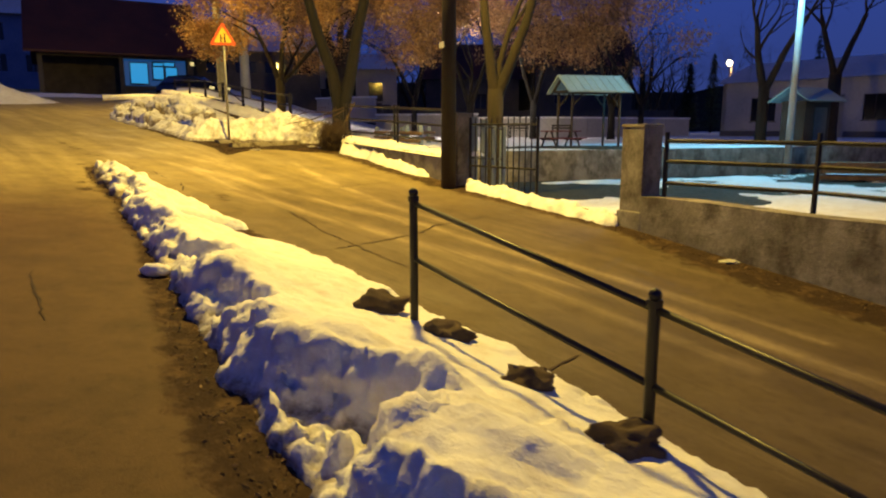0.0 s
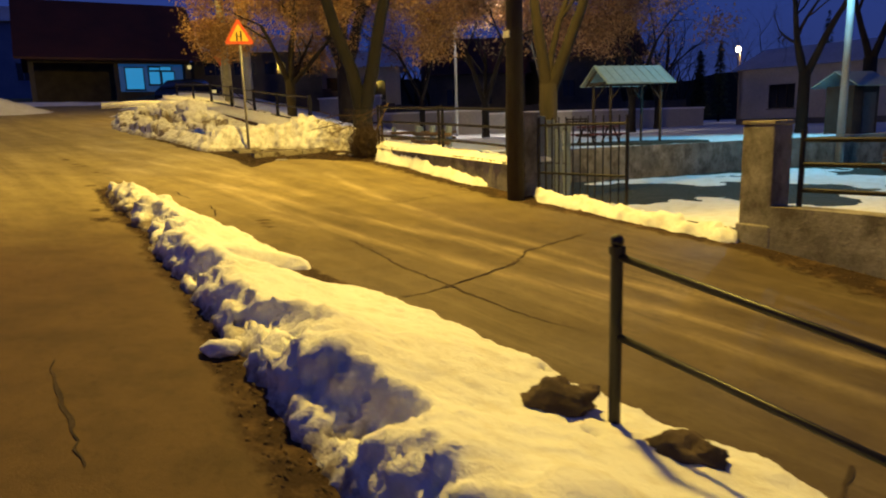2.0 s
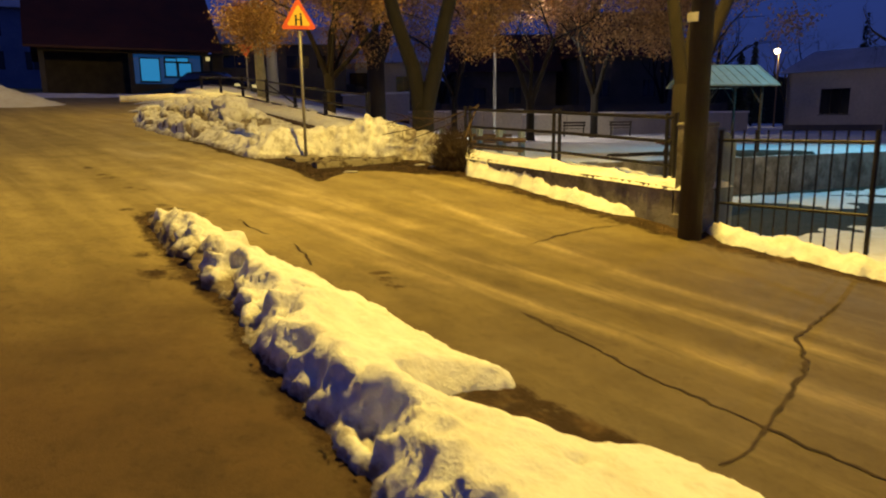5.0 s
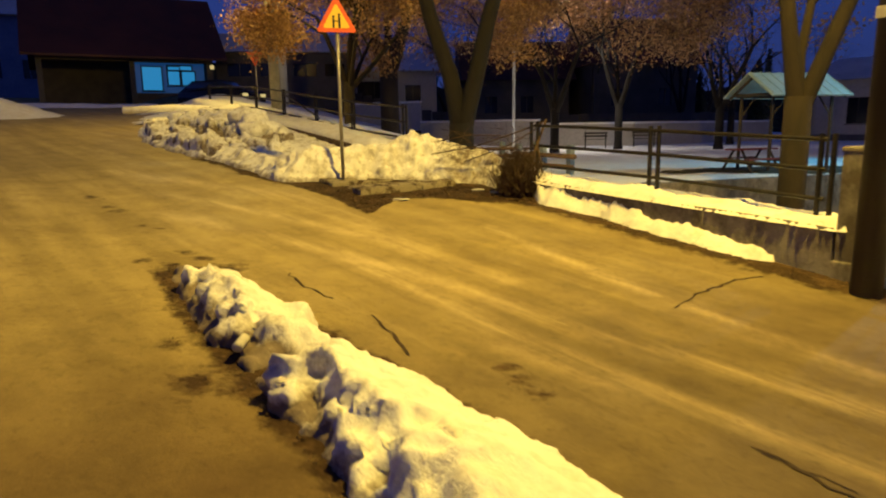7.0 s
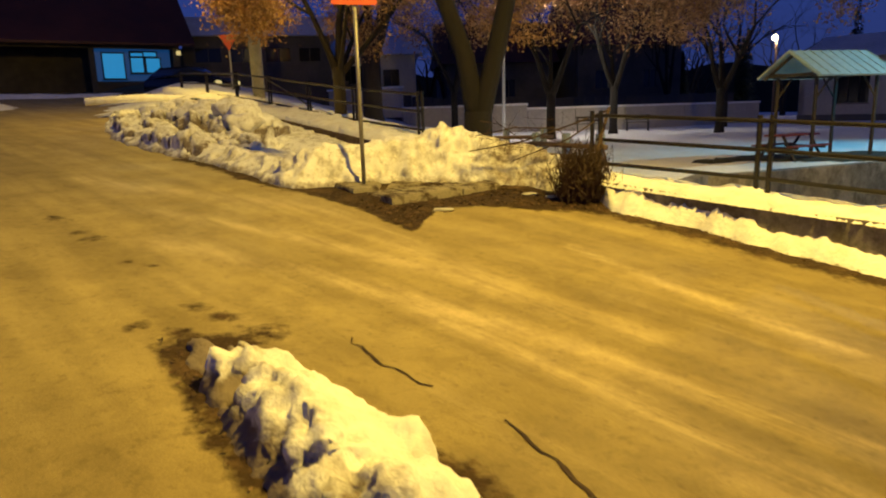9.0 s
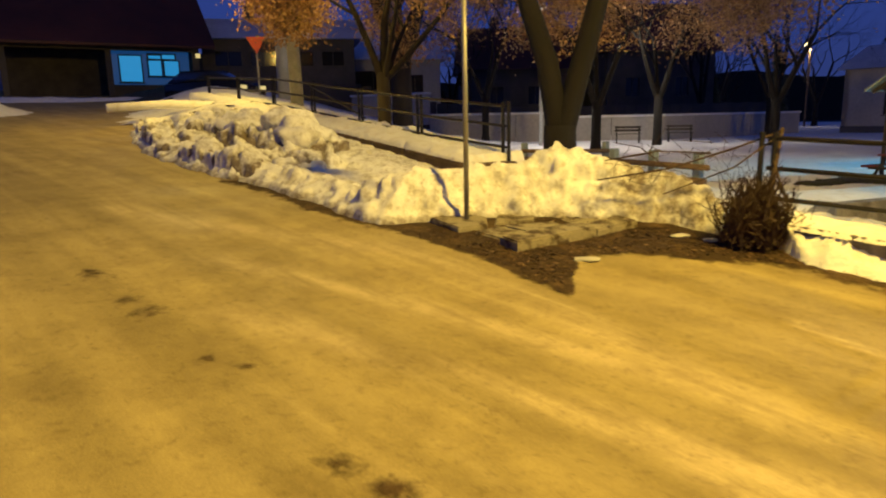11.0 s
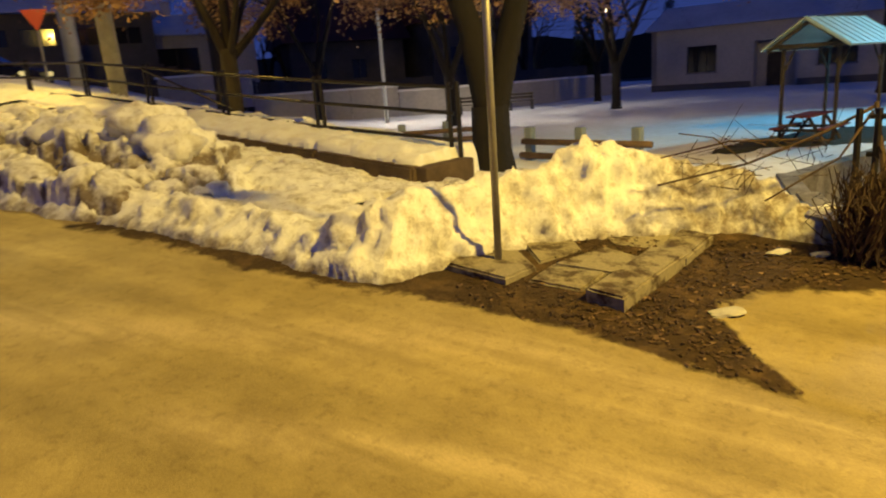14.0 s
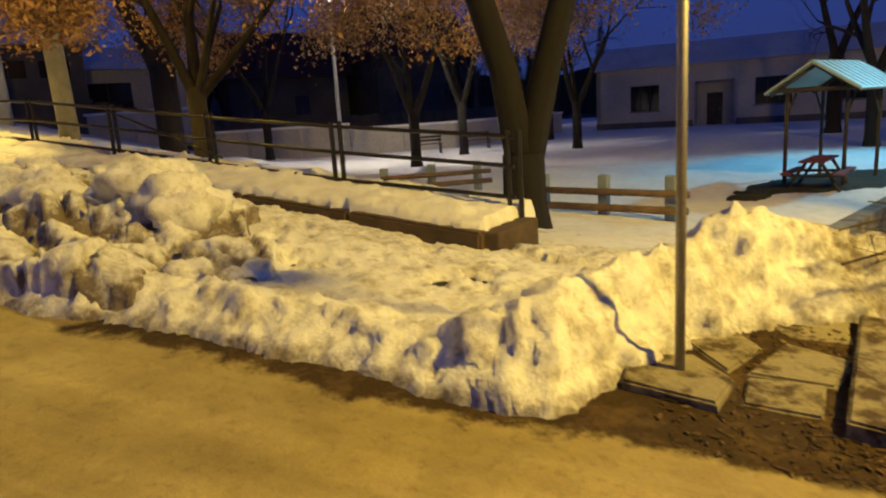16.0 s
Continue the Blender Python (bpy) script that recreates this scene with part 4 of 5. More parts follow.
# ---- walls and pillars along the right road ----
def prism_wall(name, a, b, thick, za, zb, top_a, top_b, label):
    a, b = Vector((*a, 0)), Vector((*b, 0))
    d = (b - a).normalized()
    n = Vector((d.y, -d.x, 0)) * thick
    bm = bmesh.new()
    cols, k = [], max(4, int((b - a).length / 0.35))
    for i in range(k + 1):
        t = i / k
        p = a + (b - a) * t
        lo, hi = za + (zb - za) * t, top_a + (top_b - top_a) * t + 0.012 * math.sin(7 * i)
        j = 0.012 * math.sin(5.1 * i)
        cols.append([bm.verts.new((q.x + n.x * 0.03 * j, q.y, z)) for q, z in ((p, lo), (p + n * 0.02, (lo + hi) / 2), (p, hi), (p + n, hi), (p + n, lo))])
    for c0, c1 in zip(cols, cols[1:]):
        for q in range(4):
            bm.faces.new((c0[q], c1[q], c1[q + 1], c0[q + 1]))
    bm.faces.new(cols[0][::-1])
    bm.faces.new(cols[-1])
    bmesh.ops.recalc_face_normals(bm, faces=bm.faces)
    return tagged(finish(name, bm, CONCRETE), label, "wall", kind="structure")


prism_wall("wall_near", (2.80, 9.40), (8.6, 0.9), -0.30, -0.6, -1.2, 0.68, 0.60, "low stained concrete wall beside the road")
prism_wall("wall_far", (0.05, 12.45), (-2.45, 15.95), 0.45, 0.2, 0.6, 1.12, 1.36, "low mossy concrete wall topped with snow")


def pillar(x, y, turn, w, z0, z1, label):
    p = thing("gate_pillar", label, "pillar", (x, y, z0), turn, "gate pillars")
    part("shaft", box(bmesh.new(), (0, 0, (z1 - z0) / 2), (w, w, z1 - z0), 0, 0.02), CONCRETE, p)
    part("cap", box(bmesh.new(), (0, 0, z1 - z0 + 0.025), (w + 0.02, w + 0.02, 0.05), 0, 0.015), CONCRETE, p)
    part("foot", box(bmesh.new(), (0, 0, 0.25), (w + 0.05, w + 0.05, 0.5), 0, 0.02), CONCRETE, p)


pillar(2.88, 9.68, 33.7, 0.40, -0.05, 1.64, "square concrete gate pillar, pale and stained")
pillar(0.30, 12.40, 38, 0.34, 0.3, 1.86, "square concrete gate pillar beside a wooden pole")

CAP = [(0.05, 12.45), (-2.45, 15.95)]


def cap_h(x, y):
    d = side(CAP, x, y)
    w = 0.36 + 0.02 * fr(x, y, 3, 2)
    h = 0.07 * (1 - abs((d - 0.34) / w) ** 4) * (1 + 0.8 * fr(x, y, 2.2, 3))
    return h if abs(d - 0.34) < w and y > 12.35 and x > -2.6 and h > 0.01 else -0.03


tagged(heap("wall_snow", SNOW, (-2.8, 12.0, 1.2, 16.8), 0.035, cap_h, base=lambda x, y: 1.12 + 0.0558 * (math.hypot(x - 0.05, y - 12.45)), clumps=0.04),
       "layer of snow along the wall top", "snow", kind="stuff")


def double_fence(name, label, posts, heights, rails, gap=0.13, material=BLACK_STEEL, radius=0.028, single=False):
    """Posts (x, y, z at foot); rails at given heights between neighbours."""
    f = thing(name, label, "fence")
    for i, (x, y, z) in enumerate(posts):
        a = Vector(posts[max(i - 1, 0)])
        b = Vector(posts[min(i + 1, len(posts) - 1)])
        d = (b - a).normalized() * (0 if single else gap / 2)
        for s in ((0,) if single else (-1, 1)):
            px, py = x + d.x * s, y + d.y * s
            part("post", tubes(([(px, py, z - 0.12), (px, py, z + heights)], radius), n=6), BLACK_STEEL if not material else material, f)
    for p, q in zip(posts, posts[1:]):
        for h in rails:
            part("rail", tubes(([(p[0], p[1], p[2] + h), (q[0], q[1], q[2] + h)], radius * 0.85), n=6), material, f)
    return f


double_fence("wall_fence", "black steel rail fence with paired posts on the wall", [(0.10, 12.75, 1.17), (-1.02, 14.68, 1.27), (-2.33, 16.35, 1.36)], 0.86, (0.80, 0.50, 0.20))
double_fence("yard_fence", "black steel rail fence on the low wall", [(3.12, 9.32, 0.66), (4.42, 7.85, 0.66), (5.75, 5.7, 0.64), (7.1, 3.6, 0.62)], 0.92, (0.80, 0.52, 0.22), single=True, radius=0.032)
FP = [(-4.5, 19.95, 1.80), (-5.8, 21.8, 2.00), (-7.0, 23.75, 2.22), (-8.2, 25.35, 2.46), (-9.4, 26.9, 2.68), (-10.8, 29.0, 2.85), (-12.2, 31.0, 3.0)]
park_fence = double_fence("park_fence", "black steel rail fence with paired posts round the park", FP, 0.84, (0.78, 0.48, 0.16))
part("bent_rail", tubes(([(-8.25, 25.4, 3.2), (-7.6, 24.5, 2.85), (-6.9, 23.6, 2.45)], 0.02), n=6), BLACK_STEEL, park_fence, "rail hanging askew")


def beam(a, b, w, h):
    """A bevelled bar between two places on its top line."""
    a, b = Vector(a), Vector(b)
    d = (b - a).normalized()
    n = Vector((d.y, -d.x, 0)).normalized() * w / 2
    bm = bmesh.new()
    v = [bm.verts.new(p + n * s - Vector((0, 0, dz))) for p in (a, b) for s, dz in ((-1, 0), (1, 0), (1, h), (-1, h))]
    for f in ((0, 1, 2, 3), (7, 6, 5, 4), (0, 4, 5, 1), (1, 5, 6, 2), (2, 6, 7, 3), (3, 7, 4, 0)):
        bm.faces.new([v[k] for k in f])
    bmesh.ops.recalc_face_normals(bm, faces=bm.faces)
    bmesh.ops.bevel(bm, geom=list(bm.edges), offset=0.025, segments=2, affect="EDGES")
    return bm


def verge():
    a, b = Vector((-5.16, 19.41, 0)), Vector((-12.6, 30.6, 0))
    d = (b - a).normalized()
    n = Vector((d.y, -d.x, 0))
    k = thing("verge_kerb", "long brown concrete kerb holding the verge", "kerb", kind="structure")
    for i in range(8):
        p, q = a + d * (1.55 * i), a + d * (1.55 * i + 1.53)
        z = 1.79 + 0.105 * 1.55 * i
        part("kerb_stone", beam((p.x, p.y, z - 0.02), (q.x, q.y, z + 0.14), 0.22, 0.55), STONE, k)
    part("kerb_stone", box(bmesh.new(), (a.x + n.x * 0.45, a.y + n.y * 0.45 - 0.05, 1.51), (0.9, 0.22, 0.5), math.atan2(n.y, n.x), 0.025), STONE, k)
    line = [tuple(a.xy), tuple(b.xy)]

    def h(x, y):
        s = side(line, x, y)
        along = (Vector((x, y, 0)) - a).dot(d)
        return (0.13 + 0.05 * fr(x, y, 1.5, 77) + 0.02 * fr(x, y, 6, 78)) * clamp((s + 0.05) / 0.25) ** 0.5 if -0.04 < s < 1.25 and along > 0.02 else -0.4
    tagged(heap("verge_snow", SNOW, (-13, 18.2, -3.2, 31), 0.075, h, base=lambda x, y: 1.77 + 0.105 * (Vector((x, y, 0)) - a).dot(d), sink=0.4, clumps=0.05), "soft snow along the fence", "snow", kind="stuff")


verge()


def gate():
    g = thing("iron_gate", "dark iron gate leaf with upright bars", "gate")
    a, b = Vector((0.50, 12.18, 0.46)), Vector((1.55, 10.95, 0.46))
    top = 1.36
    for z in (0.02, 0.5, top - 0.12):
        part("cross_bar", tubes(([a + Vector((0, 0, z)), b + Vector((0, 0, z))], 0.018), n=6), BLACK_STEEL, g)
    for k in range(13):
        p = a + (b - a) * (k / 12)
        w = 0.026 if k in (0, 12) else 0.011
        part("bar", tubes(([p, p + Vector((0, 0, top))], w), n=6), BLACK_STEEL, g)
    a2, b2 = Vector((0.55, 12.35, 0.40)), Vector((1.25, 13.6, 0.2))
    g2 = thing("iron_gate", "iron gate leaf with pale boards swung into the yard", "gate")
    for z in (0.04, 0.7, 1.3):
        part("cross_bar", tubes(([a2 + Vector((0, 0, z)), b2 + Vector((0, 0, z + 0.1))], 0.018), n=6), BLACK_STEEL, g2)
    for k in range(4):
        p = a2 + (b2 - a2) * (0.04 + 0.30 * k)
        part("board", boxes(((p.x, p.y, p.z + 0.74), (0.13, 0.03, 1.42), 0.25), bevel=0.006), BLUE_GREY, g2, "pale grey upright board")


gate()


# ---- poles and lamps ----
def lamp_head(parent, c, way, glowing, size=(0.5, 0.2, 0.12)):
    t = math.atan2(way[1], way[0])
    head = part("lamp_head", box(bmesh.new(), c, size, t, 0.03), GREY_STEEL, parent)
    part("lens", box(bmesh.new(), (c[0], c[1], c[2] - size[2] / 2 - 0.015), (size[0] * 0.7, size[1] * 0.8, 0.03), t, 0.01), glowing, head)


def utility_pole():
    p = thing("utility_pole", "dark tarred wooden pole at the gateway", "pole", (0.10, 11.95, 0.45))
    part("pole", tubes(([(0, 0, 0), (0.01, 0, 4), (0.02, 0.01, 9)], [0.135, 0.12, 0.10]), n=14), TARRED, p, smooth_faces=True)
    d = STREET - Vector((0.10, 11.95, 0.45))
    part("lamp_arm", tubes(([(0, 0, d.z - 0.6), (d.x * 0.5, d.y * 0.5, d.z - 0.05), (d.x * 0.9, d.y * 0.9, d.z)], 0.03)), GREY_STEEL, p)
    lamp_head(p, tuple(d), d, LAMP_GLOW)
    part("number_plate", box(bmesh.new(), (-0.12, -0.06, 2.6), (0.02, 0.14, 0.10), 0.6, 0.004), LITTER, p, "small metal plate")


utility_pole()


def concrete_pole():
    p = thing("concrete_pole", "pale concrete power pole beside the road", "pole", (-11.7, 40.4, 2.95))
    part("pole", tubes(([(0, 0, 0), (0, 0, 9)], [0.30, 0.2]), n=12), PALE_POLE, p, smooth_faces=True)
    part("cross_arm", boxes(((0, 0, 8.5), (1.2, 0.1, 0.1))), GREY_STEEL, p)


concrete_pole()


def wooden_pole():
    p = thing("wooden_pole", "grey weathered street lamp pole behind the fence", "street lamp", (-8.93, 27.57, 2.45))
    part("pole", tubes(([(0, 0, 0), (-0.15, 0.0, 7.5)], [0.17, 0.13]), n=12), GREY_STEEL, p, smooth_faces=True)
    d = UPPER - Vector((-8.93, 27.57, 2.45))
    part("lamp_arm", tubes(([(-0.13, 0, d.z - 0.5), (d.x, d.y, d.z)], 0.035)), GREY_STEEL, p)
    lamp_head(p, tuple(d), d, LAMP_GLOW)


wooden_pole()


def thin_lamp(name, label, x, y, z, top, glowing, material, r, head):
    p = thing(name, label, "street lamp", (x, y, z))
    part("pole", tubes(([(0, 0, 0), (0, 0, top)], [r, r * 0.7]), n=10), material, p, smooth_faces=True)
    d = Vector(head) - Vector((x, y, z))
    part("lamp_arm", tubes(([(0, 0, top - 0.1), (d.x * 0.8, d.y * 0.8, d.z)], r * 0.5)), material, p)
    lamp_head(p, tuple(d), d, glowing, (0.6, 0.25, 0.12))


thin_lamp("yard_lamp", "tall pale steel lamp pole in the yard", 12.14, 23.5, -0.25, 8.2, COLD_GLOW, PALE_POLE, 0.13, COOL)
thin_lamp("park_lamp", "thin grey lamp pole by the back wall of the park", 0.16, 42.0, 1.0, 9.0, COLD_GLOW, PALE_POLE, 0.09, PARK)


def far_lamp():
    p = thing("far_street_lamp", "distant street lamp glowing warm white", "street lamp", (29.3, 69.4, 0.9))
    part("pole", tubes(([(0, 0, 0), (0, 0, 7.0)], 0.09), n=8), WOOD, p)
    bm = bmesh.new()
    bmesh.ops.create_uvsphere(bm, u_segments=12, v_segments=8, radius=0.26, matrix=Matrix.Translation((-0.3, -0.2, 7.1)))
    part("globe", bm, WARM_GLOW, p, "glowing lamp globe", True)


far_lamp()


# ---- trees ----
def grow(bm, tips, rnd, p, d, length, r, depth, spread, droop, sides, wander=0.12):
    pts, rad = [p.copy()], [r]
    n = 4 if depth > 1 else 3
    for k in range(n):
        d = (d + Vector((rnd.gauss(0, wander), rnd.gauss(0, wander), rnd.gauss(0.02 - droop, 0.08)))).normalized()
        p = p + d * (length / n)
        pts.append(p.copy())
        rad.append(r * (1 - 0.45 * (k + 1) / n))
    tube(bm, pts, rad, sides if depth > 2 else 4 if depth > 1 else 3, False)
    if depth == 0:
        tips.append((p, d))
        return
    for k in range(rnd.choice((2, 3, 3)) + (1 if depth < 3 else 0)):
        i = rnd.choice((2, 3, len(pts) - 1)) if k else len(pts) - 1
        i = min(i, len(pts) - 1)
        a = d.orthogonal().normalized()
        a.rotate(Matrix.Rotation(rnd.uniform(0, 6.283), 3, d))
        nd = (d * math.cos(spread) + a * math.sin(spread) * rnd.uniform(0.6, 1.3)).normalized()
        grow(bm, tips, rnd, pts[i], nd, length * rnd.uniform(0.58, 0.80), rad[i] * 0.62, depth - 1, spread, droop, sides)
    if depth <= 2:
        tips.append((p, d))


def tree(name, label, x, y, z, stems, bark, seed, leaves=0, leaf_size=0.07, leaf_r=0.5, hang=0.25, depth=5, spread=0.55, droop=0.0, trunk_r=0.25, fork=1.0, low=0.0):
    rnd = random.Random(seed)
    t = thing(name, label, "tree", (x, y, z))
    bm = bmesh.new()
    tube(bm, [(0, 0, -0.2), (0, 0, 0.05), (0, 0, 0.35), (0, 0, fork)], [trunk_r * 1.35, trunk_r * 1.2, trunk_r, trunk_r * 0.95], 12)
    part("trunk", bm, bark, t, smooth_faces=True)
    tips = []
    bm = bmesh.new()
    for dx, dy, length, r in stems:
        grow(bm, tips, rnd, Vector((dx * 0.15, dy * 0.15, fork - 0.15)), Vector((dx, dy, 1)).normalized(), length, r, depth, spread, droop, 8, 0.05)
    part("branchwork", bm, bark, t, smooth_faces=True)
    if leaves:
        verts, faces = [], []
        for _ in range(leaves):
            p, d = rnd.choice(tips)
            c = p + Vector((rnd.gauss(0, leaf_r), rnd.gauss(0, leaf_r), rnd.gauss(-hang, leaf_r * 0.8)))
            if c.z < low + rnd.uniform(0, 0.5):
                continue
            s = leaf_size * rnd.uniform(0.5, 1.3)
            u = Vector((rnd.gauss(0, 1), rnd.gauss(0, 1), rnd.gauss(0, 1))).normalized()
            v = u.orthogonal().normalized()
            v.rotate(Matrix.Rotation(rnd.uniform(0, 6.283), 3, u))
            w = u.cross(v) * 0.5
            k = len(verts)
            verts += [c + v * s, c + w * s + u * s * 0.2, c - v * s, c - w * s + u * s * 0.2]
            faces.append((k, k + 1, k + 2, k + 3))
        me = bpy.data.meshes.new("crown")
        me.from_pydata([tuple(q) for q in verts], [], faces)
        me.materials.append(LEAF)
        c = new("crown", me)
        c.parent = t
        tagged(c, "dry orange-brown leaves")
    return t


tree("leafy_tree", "forked tree still holding dry orange-brown leaves", -6.71, 28.14, 1.95, [(-0.30, -0.1, 2.3, 0.11), (0.12, 0.1, 2.9, 0.13), (0.75, 0.2, 2.9, 0.10), (0.25, -0.4, 2.4, 0.08), (0.35, 0.3, 2.2, 0.08)], BARK, 11, 95000, 0.055, 0.30, 0.24,
     trunk_r=0.19, fork=1.7, spread=0.62, droop=0.04, low=1.9)
tree("old_tree", "broad old tree with dry brown leaves", -6.5, 43.0, 1.85, [(-0.3, 0.1, 4.0, 0.42), (0.4, -0.1, 4.2, 0.42), (0.0, 0.5, 3.8, 0.3)], BARK, 12, 16000, 0.11, 0.6, 0.3, trunk_r=0.52, fork=3.5)
tree("forked_tree", "dark double-stemmed tree behind the snow wall", -3.28, 21.75, 1.25, [(-0.13, 0.06, 5.0, 0.22), (0.28, -0.13, 5.0, 0.22)], DARK_BARK, 5, 2600, 0.075, 0.5, 0.2, trunk_r=0.30, fork=1.0,
     spread=0.42)
tree("yard_tree", "bare forked tree inside the yard", 1.2, 15.45, 0.0, [(-0.12, 0.05, 3.2, 0.13), (0.35, 0.0, 3.4, 0.13), (0.1, 0.3, 3.0, 0.08)], BARK, 7, 0, trunk_r=0.19, fork=2.5, spread=0.5)
for i, (x, y, s) in enumerate(((1.5, 37, 1.0), (5.5, 41, 1.15), (9.5, 38, 1.0), (-2.0, 47, 1.2), (13.5, 46, 1.1))):
    tree("bare_tree", "brown winter tree standing in the dark park", x, y, park_z(x, y), [(-0.35, 0.1, 2.8 * s, 0.14), (0.3, -0.2, 3.0 * s, 0.15), (0.05, 0.35, 2.6 * s, 0.12)], DARK_BARK, 30 + i,
         13000 if x < 10 else 0, 0.085, 0.35, 0.2, trunk_r=0.2, fork=2.0 * s, spread=0.6)
tree("bare_tree", "bare tree beside the tall yard lamp", 13.0, 27.5, 0.9, [(-0.25, 0.1, 2.8, 0.15), (0.3, -0.2, 3.0, 0.16), (0.05, 0.35, 2.6, 0.12)], BARK, 51, trunk_r=0.22, fork=2.4)
tree("bare_tree", "bare tree in front of the white building", 19.0, 33.0, 0.95, [(-0.25, 0.1, 3.0, 0.17), (0.3, -0.2, 3.0, 0.17)], BARK, 52, trunk_r=0.3, fork=3.2)


first = tree("bare_tree", "brown winter tree among the dark houses", -3.0, 66.0, 1.0, [(-0.35, 0.1, 3.6, 0.17), (0.3, -0.2, 3.8, 0.18), (0.05, 0.35, 3.4, 0.15)], DARK_BARK, 61, trunk_r=0.26, fork=2.2, spread=0.6)
for i in range(15):
    rnd = random.Random(300 + i)
    x = -14 + 3.3 * i + rnd.uniform(-1, 1)
    copy_thing(first, pose(x, rnd.uniform(58, 72) if x < 18 else rnd.uniform(70, 85), 0.9, 0, 0, rnd.uniform(0, 360)))


def conifer(x, y, z, h, seed):
    rnd = random.Random(seed)
    t = thing("conifer", "dark narrow evergreen tree in the distance", "tree", (x, y, z), group="evergreens")
    part("trunk", tubes(([(0, 0, 0), (0, 0, h * 0.9)], [0.15, 0.03])), DARK_BARK, t)
    bm = bmesh.new()
    for _ in range(700):
        k = rnd.random() ** 0.7
        zz = h * (0.08 + 0.92 * (1 - k))
        r = (0.16 * h) * k + 0.05
        a = rnd.uniform(0, 6.283)
        c = Vector((math.cos(a) * r * rnd.uniform(0.3, 1), math.sin(a) * r * rnd.uniform(0.3, 1), zz))
        o = Vector((math.cos(a), math.sin(a), -0.35)) * 0.35
        w = Vector((-math.sin(a), math.cos(a), 0.2)) * 0.14
        bm.faces.new([bm.verts.new(q) for q in (c - w, c + o, c + w, c + Vector((0, 0, 0.12)))])
    part("crown", bm, plain_green, t)


plain_green = plain("evergreen", (0.015, 0.03, 0.015), (0.03, 0.05, 0.025), 8, 0.9)
for i, (x, y, h) in enumerate(((22.5, 62, 6.5), (31, 78, 9), (20, 68, 6), (44, 80, 12))):
    conifer(x, y, 0.9, h, i)


# ---- park furniture ----
def log_bench(name, label, posts, z, h=0.66):
    b = thing(name, label, "bench")
    for x, y in posts:
        part("post", box(bmesh.new(), (x, y, z + h / 2 - 0.05), (0.14, 0.16, h + 0.1), 0.45, 0.02), BLUE_GREY, b, "grey concrete post")
    a, c = Vector((*posts[0], 0)), Vector((*posts[-1], 0))
    d = (c - a).normalized()
    for hh, o, r in ((h * 0.62, 0.10, 0.055), (h * 0.25, 0.16, 0.06)):
        off = Vector((d.y, -d.x, 0)) * o
        p, q = a - d * 0.1 + off, c + d * 0.3 + off
        part("log", tubes(([(p.x, p.y, z + hh), (q.x, q.y, z + hh - 0.02)], r), n=10), WOOD, b, "peeled brown log", True)


log_bench("log_fence", "low barrier of brown logs between grey concrete posts", [(-1.71, 23.66), (-1.22, 22.68), (-0.73, 21.71)], 1.06)
log_bench("log_fence", "low log barrier half buried in snow", [(-2.8, 28.65), (-1.7, 28.42), (-0.6, 28.2)], 1.08, 0.6)


def park_bench(x, y, z, turn):
    b = thing("park_bench", "slatted dark wooden bench standing in snow", "bench", (x, y, z), turn, "park benches")
    for sx in (-0.55, 0.55):
        part("leg", boxes(((sx, 0, 0.22), (0.06, 0.42, 0.06)), ((sx, -0.18, 0.2), (0.06, 0.06, 0.44)), ((sx, 0.2, 0.42), (0.06, 0.06, 0.86))), BLACK_STEEL, b)
    for k in range(3):
        part("seat_slat", boxes(((0, -0.16 + 0.14 * k, 0.45), (1.3, 0.11, 0.035)), bevel=0.006), DARK_WOOD, b)
    for k in range(2):
        part("back_slat", boxes(((0, 0.23, 0.62 + 0.16 * k), (1.3, 0.03, 0.11)), bevel=0.006), DARK_WOOD, b)


park_bench(4.9, 43.5, 0.97, -15)
park_bench(7.7, 43.8, 0.97, -15)


def shelter():
    s = thing("picnic_shelter", "small open shelter with a pale sheet roof on posts", "shelter", (5.0, 23.2, 0.92), 15)
    s.scale = (0.88, 0.78, 0.95)
    for x, y in ((-1.0, -0.7), (1.0, -0.7), (-1.0, 0.7), (1.0, 0.7)):
        p = part("post", boxes(((x, y, 1.0), (0.075, 0.075, 2.1)), bevel=0.01), DARK_WOOD, s)
        part("brace", tubes(([(x, y, 1.45), (x * 0.55, y, 1.95)], 0.03), n=5), DARK_WOOD, p)
    for y in (-0.7, 0.7):
        part("beam", boxes(((0, y, 2.02), (2.3, 0.09, 0.12))), DARK_WOOD, s)
    for x in (-1.15, 1.15):
        bm = bmesh.new()
        for sgn in (-1, 1):
            tube(bm, [(x, sgn * 1.05, 1.95), (x, 0, 2.50)], 0.045, 6)
        tube(bm, [(x, -0.9, 2.02), (x, 0.9, 2.02)], 0.04, 6)
        part("gable", bm, DARK_WOOD, s)
    for sgn in (-1, 1):
        bm = bmesh.new()
        box(bm, (0, sgn * 0.56, 2.27), (2.7, 1.28, 0.05), 0, 0.01, -sgn * 0.485)
        roof = part("roof_sheet", bm, GREEN_ROOF, s)
        for k in range(9):
            part("rib", box(bmesh.new(), (-1.28 + 0.32 * k, sgn * 0.56, 2.305), (0.03, 1.26, 0.02), 0, 0, -sgn * 0.485), GREEN_ROOF, roof)


shelter()


